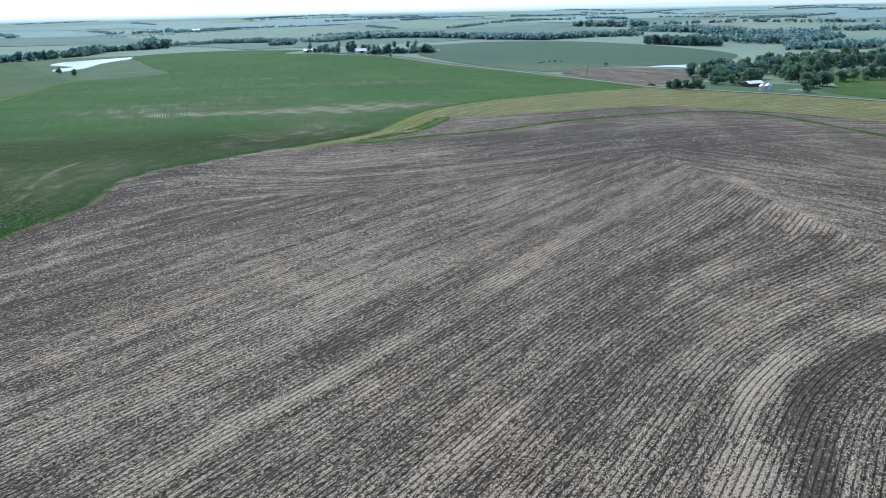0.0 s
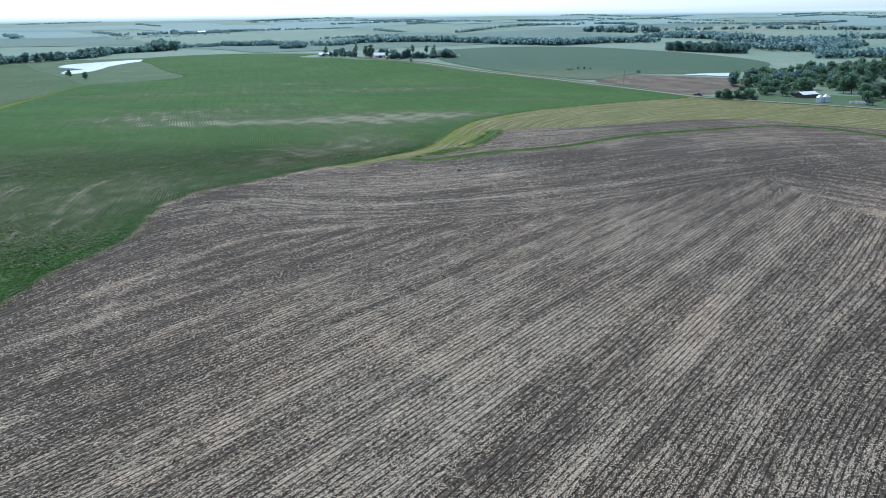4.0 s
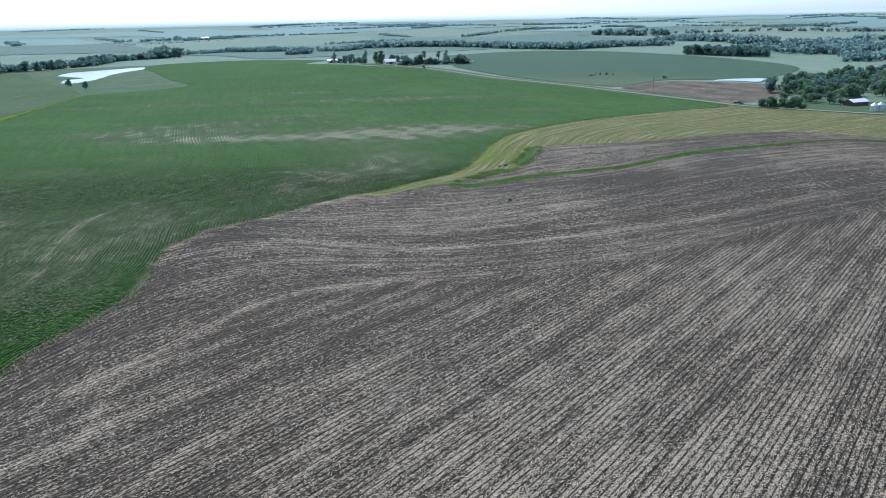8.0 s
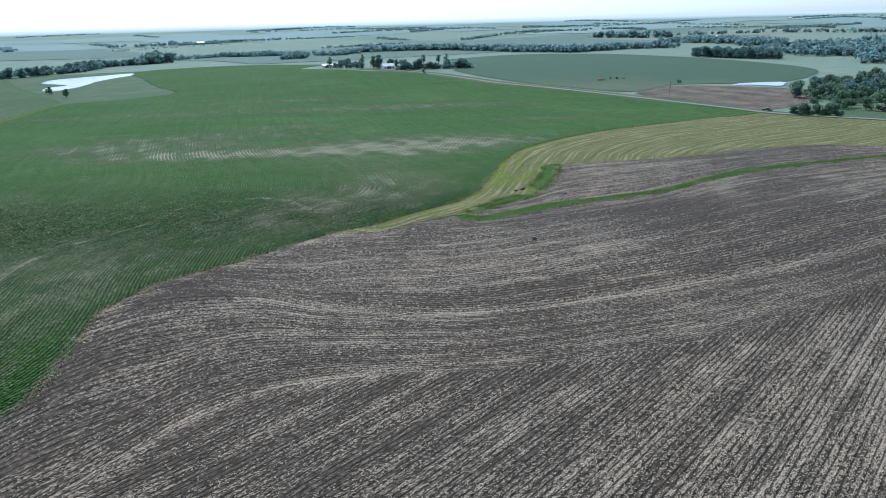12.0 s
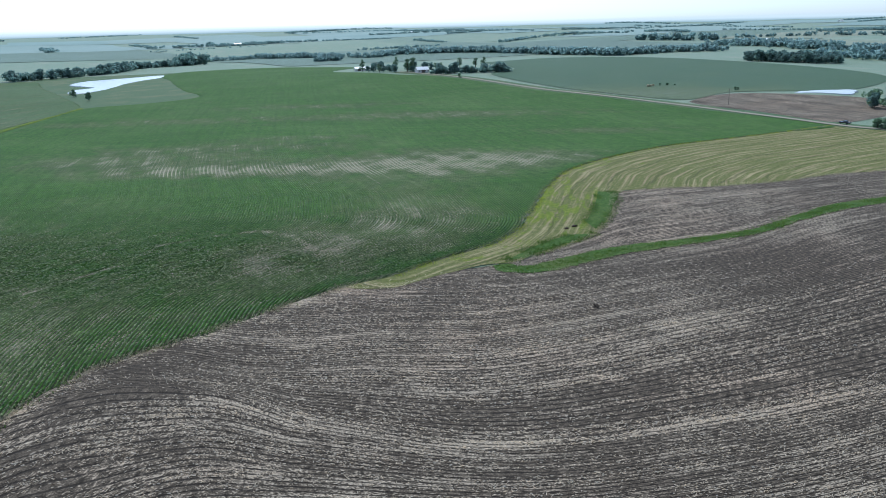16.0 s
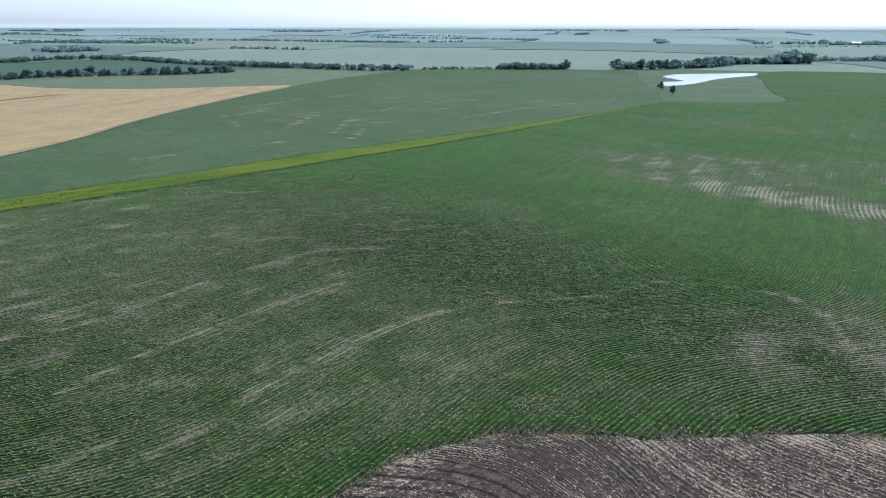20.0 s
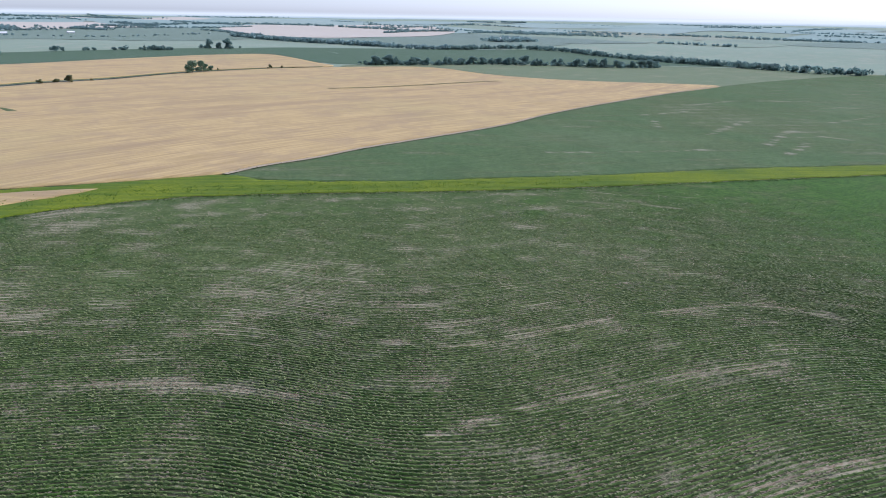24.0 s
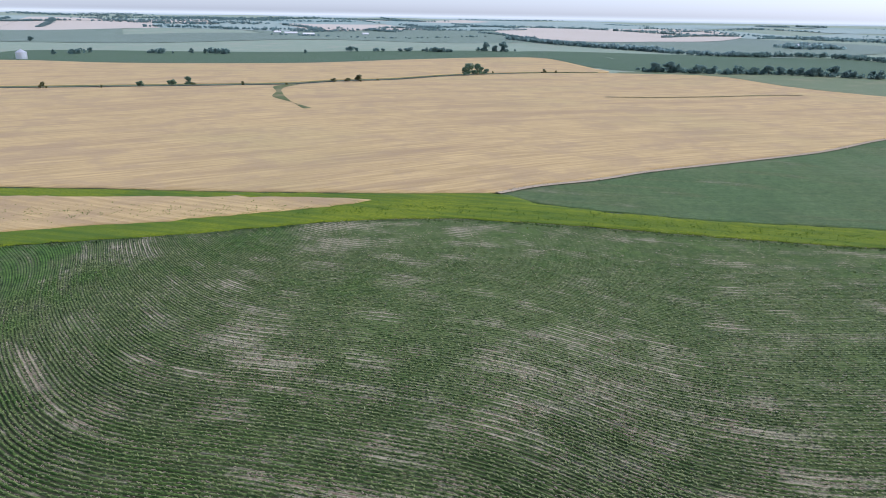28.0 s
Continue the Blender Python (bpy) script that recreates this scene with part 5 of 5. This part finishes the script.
def belt(points, count, height, seed, label="belt of trees far off in the haze", spread=10.0, material=LEAF_FAR_HAZE):
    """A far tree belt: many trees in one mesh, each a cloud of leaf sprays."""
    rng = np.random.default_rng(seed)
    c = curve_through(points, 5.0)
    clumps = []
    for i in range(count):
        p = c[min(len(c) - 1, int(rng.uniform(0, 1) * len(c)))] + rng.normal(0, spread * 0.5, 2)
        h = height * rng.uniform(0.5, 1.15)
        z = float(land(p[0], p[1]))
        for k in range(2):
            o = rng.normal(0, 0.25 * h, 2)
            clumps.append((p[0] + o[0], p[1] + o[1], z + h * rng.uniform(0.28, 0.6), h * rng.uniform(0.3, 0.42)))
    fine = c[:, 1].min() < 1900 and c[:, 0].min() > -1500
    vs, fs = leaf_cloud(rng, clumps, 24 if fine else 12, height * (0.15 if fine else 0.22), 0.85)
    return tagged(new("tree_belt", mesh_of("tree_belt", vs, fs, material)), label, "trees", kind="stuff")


CREEK_FRONT = [(-937, 240), (-928, 317), (-940, 375), (-936, 402), (-918, 460), (-893, 507), (-880, 558), (-884, 596)]
CREEK_REAR = [(-1395, 430), (-1400, 470), (-1414, 500), (-1436, 539), (-1394, 610), (-1336, 648), (-1246, 661), (-1150, 664), (-1057, 667), (-980, 674), (-879, 702), (-800, 728), (-760, 768)]
BRUSH = "low brush under the creek trees"
belt(CREEK_REAR, 430, 9.5, 62, "continuous creek trees in the west", 8, LEAF_HAZE)
belt(CREEK_FRONT, 170, 6.5, 71, BRUSH, 6, LEAF_HAZE)
belt([(-758, 790), (-735, 825), (-690, 868)], 40, 5, 70, BRUSH, 5, LEAF_HAZE)
belt([(-690, 870), (-627, 930)], 80, 9, 72, BRUSH, 7, LEAF_HAZE)
belt([(-582, 973), (-543, 1030), (-525, 1100), (-549, 1234), (-505, 1320), (-533, 1423)], 300, 11, 73, BRUSH, 11, LEAF_HAZE)
belt([(-515, 1325), (-500, 1345)], 40, 22, 76, "clump of tall creek trees", 14, LEAF_HAZE)
belt([(-72, 838), (-40, 843), (-2, 843)], 60, 7, 74, "low brush in the farmstead windbreak", 5, LEAF_HAZE)
belt([(214, 520), (225, 570), (300, 640), (420, 680)], 90, 5, 75, "undergrowth of the woods behind the barn", 16, LEAF)
for a, b, n, h, seed in (((-1199, -62), (-1188, -22), 16, 8, 81), ((-1076, -348), (-1056, -312), 18, 9, 82), ((-1208, -186), (-1200, -164), 8, 8, 83), ((-1193, -94), (-1190, -74), 6, 8, 84),
                         ((-1020, -402), (-1012, -384), 7, 8, 85), ((-968, -474), (-940, -466), 8, 8, 86), ((-1190, -132), (-1184, -116), 5, 7, 87), ((-1236, 20), (-1222, 66), 16, 7, 88)):
    belt([a, b], n, h, seed, "clump of bushes on the field boundary", 5, LEAF_HAZE)
belt([(-1963, 2), (-1700, 176), (-1465, 330)], 300, 11, 1, "long straight hedgerow of trees in the west")
belt([(-1440, 330), (-1378, 392), (-1414, 444)], 70, 10, 13, "creek trees in the west", 9)
belt([(-2387, 516), (-2700, 250), (-3134, 12)], 160, 11, 2)
belt([(-533, 1423), (-570, 1562), (-496, 1661)], 130, 10, 3, "creek trees winding north", 12)
belt([(-490, 1682), (-410, 1590), (-340, 1495)], 190, 12, 4, "dense straight tree belt", 10)
belt([(-290, 1320), (-255, 1345)], 26, 11, 14, "short row of trees in a pasture", 6)
belt([(-340, 1495), (-222, 1426), (-180, 1523)], 110, 11, 15, "creek trees winding north", 14)
belt([(-180, 1523), (-21, 1541), (80, 1464), (198, 1302)], 420, 14, 16, "dense creek wood in the north", 16)
belt([(198, 1302), (291, 1375), (368, 1367)], 190, 13, 5, "dense creek wood in the north", 18)
belt([(48, 2296), (157, 2609), (345, 2854), (495, 2660)], 150, 11, 6)
for q in range(7):
    belt([(421 + 26 * q, 2144 - 18 * q), (424 + 26 * q, 2142 - 18 * q)], 6, 21, 400 + q, "tall single tree in a far row", 6)
belt([(470, 1640), (516, 1582), (560, 1500), (547, 1415)], 220, 16, 7, "broad wood in the north-east", 45)
belt([(467, 1130), (497, 1060), (600, 1180), (640, 1330), (560, 1340)], 260, 16, 8, "broad wood in the north-east", 40)
belt([(435, 874), (470, 905), (520, 900), (620, 960)], 120, 12, 9, "trees along the eastern draw", 14)
belt([(844, 1590), (930, 1560), (1100, 1500)], 90, 15, 10, "wood far to the east", 20)
belt([(520, 2200), (800, 2050), (1200, 1900)], 90, 14, 11)
belt([(-1740, 600), (-1700, 640), (-1640, 660), (-1625, 600), (-1660, 570)], 90, 11, 17, "trees round the western farmstead", 14)
belt([(-900, 2500), (-775, 2443), (-650, 2500)], 40, 12, 12)
spots = np.random.default_rng(91)
for q in range(62):
    az, d = radians(spots.uniform(-40, 145)), 2150 + 1900 * spots.uniform(0, 1) ** 0.9
    c = np.array((-40 - d * math.sin(az), 200 + d * math.cos(az)))
    run = (GA if spots.uniform() < 0.35 else GB) * spots.uniform(70, 330)
    wob = spots.normal(0, 25, 2)
    belt([c - run, c + wob, c + run], int(spots.integers(60, 160)), spots.uniform(7, 11), 200 + q, "wooded creek and tree belt far off", spots.uniform(6, 22))
for q in range(14):
    az, d = radians(spots.uniform(92, 128)), spots.uniform(2300, 4300)
    c = np.array((-40 - d * math.sin(az), 200 + d * math.cos(az)))
    belt([c - GA * 260, c + spots.normal(0, 40, 2), c + GA * 260], 130, spots.uniform(8, 11), 300 + q, "broad far wood on the horizon", 60)
quilt = random.Random(21)
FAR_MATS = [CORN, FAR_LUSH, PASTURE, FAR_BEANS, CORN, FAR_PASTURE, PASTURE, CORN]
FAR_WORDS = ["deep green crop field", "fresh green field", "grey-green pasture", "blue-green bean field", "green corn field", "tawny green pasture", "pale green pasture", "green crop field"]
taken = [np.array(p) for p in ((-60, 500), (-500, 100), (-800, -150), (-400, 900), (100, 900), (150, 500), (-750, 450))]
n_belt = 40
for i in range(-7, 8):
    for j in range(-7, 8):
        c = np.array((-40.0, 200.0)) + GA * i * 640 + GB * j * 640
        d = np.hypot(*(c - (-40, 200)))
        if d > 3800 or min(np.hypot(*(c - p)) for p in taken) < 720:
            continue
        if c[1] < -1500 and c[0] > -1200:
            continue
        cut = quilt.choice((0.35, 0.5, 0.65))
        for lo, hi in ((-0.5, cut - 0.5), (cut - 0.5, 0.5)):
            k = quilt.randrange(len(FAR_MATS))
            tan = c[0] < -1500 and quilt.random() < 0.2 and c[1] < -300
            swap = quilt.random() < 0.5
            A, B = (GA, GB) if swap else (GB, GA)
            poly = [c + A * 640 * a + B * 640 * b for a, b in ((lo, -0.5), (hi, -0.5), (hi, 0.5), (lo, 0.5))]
            # crop and pasture past 2500 m take the copies with painted haze
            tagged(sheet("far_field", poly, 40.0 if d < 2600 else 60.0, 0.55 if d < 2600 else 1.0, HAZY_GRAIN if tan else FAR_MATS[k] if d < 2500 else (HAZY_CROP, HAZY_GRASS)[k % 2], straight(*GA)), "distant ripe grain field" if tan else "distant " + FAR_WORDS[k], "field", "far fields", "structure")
            if quilt.random() < (0.45 if d > 2000 else 0.08):
                n_belt += 1
                e = quilt.uniform(0.3, 0.95)
                belt([poly[0], poly[0] * (1 - e) + poly[1] * e] if quilt.random() < 0.5 else [poly[1], poly[1] * (1 - e) + poly[2] * e], quilt.randrange(30, 80), quilt.uniform(5, 9), n_belt, "tree line along a distant field edge")

# ---- buildings ----
WHITE_METAL = plain("white_roof_sheet", (0.80, 0.80, 0.78), 0.4, 0.5, vary=0.05)
GREY_METAL = plain("galvanised_steel", (0.62, 0.64, 0.65), 0.35, 0.5, 0.6, 0.08)
RED_WALL = plain("dark_barn_boards", (0.10, 0.075, 0.07), 0.9, 0.2, vary=0.3)
PALE_WALL = plain("pale_siding", (0.68, 0.66, 0.62), 0.7, 0.3, vary=0.08)
DOOR = plain("weathered_door_boards", (0.13, 0.10, 0.09), 0.9, 0.2, vary=0.2)
GLASS = plain("window_glass", (0.03, 0.035, 0.04), 0.08, 0.6, vary=0.02)


def box(vs, fs, x0, x1, y0, y1, z0, z1):
    i = len(vs)
    vs += [(x, y, z) for z in (z0, z1) for x, y in ((x0, y0), (x1, y0), (x1, y1), (x0, y1))]
    fs += [(i + a, i + b, i + c, i + d) for a, b, c, d in ((3, 2, 1, 0), (4, 5, 6, 7), (0, 1, 5, 4), (1, 2, 6, 5), (2, 3, 7, 6), (3, 0, 4, 7))]


def shed(name, x, y, turn, length, width, eave, ridge, wall, roof, label, doors=1, windows=0):
    """Gabled farm building: four walls, two roof slopes with overhang, doors and windows set proud."""
    root = new(name)
    root.matrix_basis = Matrix.Translation(at(x, y, 0.0)) @ Matrix.Rotation(radians(turn), 4, "Z")
    L, D = length / 2, width / 2
    vs = [(-L, -D, -1.5), (L, -D, -1.5), (L, D, -1.5), (-L, D, -1.5), (-L, -D, eave), (L, -D, eave), (L, D, eave), (-L, D, eave), (-L, 0, ridge), (L, 0, ridge)]
    fs = [(0, 1, 5, 4), (1, 2, 6, 9, 5), (2, 3, 7, 6), (3, 0, 4, 8, 7)]
    part("wall", mesh_of("wall", vs, fs, wall), root)
    for s in (-1, 1):
        o, e, t = 0.5, eave - 0.5 * (ridge - eave) / D, 0.16
        vs = [(-L - o, s * (D + o), e + h) for h in (0.04, t)] + [(L + o, s * (D + o), e + h) for h in (0.04, t)] + [(-L - o, 0, ridge + h) for h in (0.04, t)] + [(L + o, 0, ridge + h) for h in (0.04, t)]
        fs = [(1, 3, 7, 5), (0, 4, 6, 2), (0, 2, 3, 1), (0, 1, 5, 4), (2, 6, 7, 3)]
        part("roof_slope", mesh_of("roof_slope", vs, fs, roof), root)
    for i in range(doors):
        vs, fs = [], []
        cx = (i - (doors - 1) / 2) * length / max(1, doors)
        box(vs, fs, cx - 1.8, cx + 1.8, -D - 0.09, -D - 0.01, 0.05, min(eave - 0.3, 3.4))
        part("door", mesh_of("door", vs, fs, DOOR), root)
    for i in range(windows):
        vs, fs = [], []
        cx = (i - (windows - 1) / 2) * length / windows + length / windows * 0.25
        box(vs, fs, cx - 0.5, cx + 0.5, -D - 0.07, -D - 0.01, 1.0, 2.2)
        part("window", mesh_of("window", vs, fs, GLASS), root)
    return tagged(root, label, "building")


def grain_bin(x, y, r, h, label, group=""):
    """Corrugated round bin: ringed wall, conical roof, cap, ladder and door."""
    root = new("grain_bin")
    root.matrix_basis = Matrix.Translation(at(x, y, 0.0))
    n, rings = 32, int(h / 0.5)
    vs, fs = [], []
    for j in range(rings + 1):
        rr = r + (0.04 if j % 2 else 0)
        vs += [(rr * math.cos(k * 2 * math.pi / n), rr * math.sin(k * 2 * math.pi / n), -0.6 + (h + 0.6) * j / rings) for k in range(n)]
    fs = [(j * n + k, j * n + (k + 1) % n, (j + 1) * n + (k + 1) % n, (j + 1) * n + k) for j in range(rings) for k in range(n)]
    part("wall", mesh_of("wall", vs, fs, GREY_METAL), root)
    vs, fs = [], []
    tapered(vs, fs, (0, 0, h - 0.05), (0, 0, h + r * 0.55), r + 0.2, 0.5, n)
    part("roof", mesh_of("roof", vs, fs, GREY_METAL), root)
    vs, fs = [], []
    tapered(vs, fs, (0, 0, h + r * 0.55), (0, 0, h + r * 0.55 + 0.4), 0.55, 0.4, 12)
    part("cap", mesh_of("cap", vs, fs, WHITE_METAL), root)
    vs, fs = [], []
    for s in (-0.22, 0.22):
        box(vs, fs, s - 0.03, s + 0.03, -r - 0.16, -r - 0.08, 0, h)
    for q in range(int(h / 0.4)):
        box(vs, fs, -0.22, 0.22, -r - 0.14, -r - 0.10, 0.3 + q * 0.4, 0.34 + q * 0.4)
    part("ladder", mesh_of("ladder", vs, fs, GREY_METAL), root)
    return tagged(root, label, "grain bin", group)


shed("barn", 210, 476, 20, 12, 6.8, 2.4, 3.7, RED_WALL, WHITE_METAL, "long dark pole barn with a white metal roof", 3)
grain_bin(203, 446, 2.0, 3.1, "small galvanised grain bin with a conical roof beside the barn", "bins by the barn")
grain_bin(207.4, 447.5, 2.0, 3.3, "galvanised grain bin with a conical roof beside the barn", "bins by the barn")
grain_bin(-838, -454, 6.0, 7.5, "large lone galvanised grain bin past the grain field")
shed("shed", -156, 930, 20, 17, 8, 2.6, 4.2, PALE_WALL, WHITE_METAL, "long low white shed at the farmstead", 2)
shed("garage", -131, 925, 15, 9, 7, 2.8, 4.2, PALE_WALL, WHITE_METAL, "small white outbuilding among the farmstead trees", 1)
shed("farmhouse", -86, 862, 25, 12, 8, 3.0, 5.4, PALE_WALL, WHITE_METAL, "white farmhouse among dark trees", 1, 4)
shed("far_house", -1690, 612, 40, 14, 9, 4, 7, PALE_WALL, WHITE_METAL, "white house of the western farmstead", 1, 4)
shed("far_shed", -1700, 640, 70, 18, 11, 4, 6.5, PALE_WALL, WHITE_METAL, "white shed of the western farmstead", 2)
for i, (x, y, L) in enumerate(((-1930, -600, 18), (-1907, -554, 32), (-1890, -500, 28), (-2060, -400, 16))):
    shed("livestock_shed", x, y, -60, L, 12, 3, 5, PALE_WALL, WHITE_METAL, "long white livestock shed far off", 2)
for x, y in ((610, 1798), (-775, 2430), (1500, 3300), (-300, 3400)):
    shed("distant_shed", x, y, 30, 22, 12, 5, 8, PALE_WALL, WHITE_METAL, "pale roofed shed far off", 1)
# white hive boxes in two rows by the lane
HIVE = plain("white_painted_wood", (0.78, 0.77, 0.72), 0.6, 0.3, vary=0.05)


def hive(x, y, turn):
    root = new("beehive")
    root.matrix_basis = Matrix.Translation(at(x, y, -0.08)) @ Matrix.Rotation(turn, 4, "Z")
    for name, a, z0, z1 in (("stand", 0.42, 0.0, 0.2), ("lower_box", 0.5, 0.2, 0.75), ("upper_box", 0.48, 0.75, 1.2), ("lid", 0.54, 1.2, 1.3)):
        vs, fs = [], []
        box(vs, fs, -a, a, -a, a, z0, z1)
        part(name, mesh_of(name, vs, fs, HIVE), root)
    return tagged(root, "white painted wooden beehive on short grass", "beehive", "hives by the lane")


HIVE_ONE = hive(216, 437, 0.4)
for i in range(1, 9):
    copy_thing(HIVE_ONE, Matrix.Translation(at(216 + 1.1 * i, 437 - 0.6 * i, -0.08)) @ Matrix.Rotation(0.4 + 0.1 * math.sin(i), 4, "Z"))
for i in range(4):
    copy_thing(HIVE_ONE, Matrix.Translation(at(222 + 1.1 * i, 442 - 0.6 * i, -0.08)) @ Matrix.Rotation(0.5, 4, "Z"))
# power pole on the road bend, litter in the fields
POLE = plain("weathered_pole_wood", (0.22, 0.19, 0.16), 0.9, 0.2, vary=0.3)


def power_pole(x, y, turn):
    root = new("power_pole")
    root.matrix_basis = Matrix.Translation(at(x, y, -0.2)) @ Matrix.Rotation(turn, 4, "Z")
    vs, fs = [], []
    tapered(vs, fs, (0, 0, -0.6), (0, 0, 10.0), 0.17, 0.11, 10)
    part("post", mesh_of("post", vs, fs, POLE), root)
    vs, fs = [], []
    box(vs, fs, -1.2, 1.2, 0.11, 0.23, 9.2, 9.35)
    part("crossarm", mesh_of("crossarm", vs, fs, POLE), root)
    for q in (-1.1, 0.0, 1.1):
        vs, fs = [], []
        tapered(vs, fs, (q, 0.17, 9.35), (q, 0.17, 9.6), 0.05, 0.03, 8)
        part("insulator", mesh_of("insulator", vs, fs, PALE_WALL), root)
    return tagged(root, "weathered wooden power pole beside the gravel road", "pole")


power_pole(123, 584, 0.5)


def brush_pile(x, y, r, seed, label):
    """Heap of crossed dead branches."""
    rng = np.random.default_rng(seed)
    vs, fs = [], []
    for q in range(26):
        a, t = rng.uniform(0, 6.28), rng.uniform(0, 6.28)
        c = Vector((math.cos(a) * r * 0.5 * rng.uniform(0, 1), math.sin(a) * r * 0.5 * rng.uniform(0, 1), rng.uniform(0.05, 0.5 * r)))
        d = Vector((math.cos(t), math.sin(t), rng.uniform(-0.3, 0.4))) * r * rng.uniform(0.3, 0.8)
        tapered(vs, fs, c - d, c + d, 0.10, 0.04, 5)
    ob = new("brush_pile", mesh_of("brush_pile", vs, fs, BARK))
    ob.matrix_basis = Matrix.Translation(at(x, y, 0.05))
    return tagged(ob, label, "brush pile")


brush_pile(-11.5, 293.5, 0.75, 1, "dark brush pile on the meadow edge")
brush_pile(-13.5, 291.5, 0.5, 2, "small dark heap of branches on the meadow edge")
# a rock, modelled with the same heap of branches
brush_pile(-15, 241, 0.7, 3, "small dark rock on the tilled field, modelled as a branch heap")
BALE = plain("dry_round_bale", (0.42, 0.35, 0.22), 0.95, 0.1, vary=0.2)


def round_bale(x, y, turn):
    vs, fs = [], []
    n = 18
    tapered(vs, fs, (-0.75, 0, 0.8), (0.75, 0, 0.8), 0.85, 0.85, n)
    fs += [tuple(range(n - 1, -1, -1)), tuple(range(n, 2 * n))]
    ob = new("hay_bale", mesh_of("hay_bale", vs, fs, BALE))
    ob.matrix_basis = Matrix.Translation(at(x, y, 0.15)) @ Matrix.Rotation(turn, 4, "Z")
    return tagged(ob, "pale round hay bale lying in the crop field", "hay bale", "bales in the north field")


for q, (x, y) in enumerate(((100, 697), (102, 697), (105, 701))):
    round_bale(x, y, q * 0.7)
# pickup parked by the junction
CAR = plain("dark_car_paint", (0.02, 0.022, 0.028), 0.25, 0.6, vary=0.05)
TYRE = plain("tyre_rubber", (0.02, 0.02, 0.02), 0.9, 0.2)
car = new("pickup")
car.matrix_basis = Matrix.Translation(at(147, 489, 0.30)) @ Matrix.Rotation(radians(-60), 4, "Z")
vs, fs = [], []
box(vs, fs, -2.7, 2.7, -0.95, 0.95, 0.45, 1.05)
part("body", mesh_of("body", vs, fs, CAR), car)
vs = [(-0.6, -0.85, 1.05), (1.3, -0.85, 1.05), (1.3, 0.85, 1.05), (-0.6, 0.85, 1.05), (-0.4, -0.72, 1.75), (0.7, -0.72, 1.75), (0.7, 0.72, 1.75), (-0.4, 0.72, 1.75)]
part("cab", mesh_of("cab", vs, [(4, 5, 6, 7), (0, 1, 5, 4), (1, 2, 6, 5), (2, 3, 7, 6), (3, 0, 4, 7)], GLASS), car)
for x in (-1.7, 1.7):
    for y in (-0.9, 0.9):
        vs, fs = [], []
        tapered(vs, fs, (x, y - 0.13, 0.4), (x, y + 0.13, 0.4), 0.4, 0.4, 14)
        fs += [tuple(range(13, -1, -1)), tuple(range(14, 28))]
        part("wheel", mesh_of("wheel", vs, fs, TYRE), car)
tagged(car, "dark pickup parked at the road junction", "car")
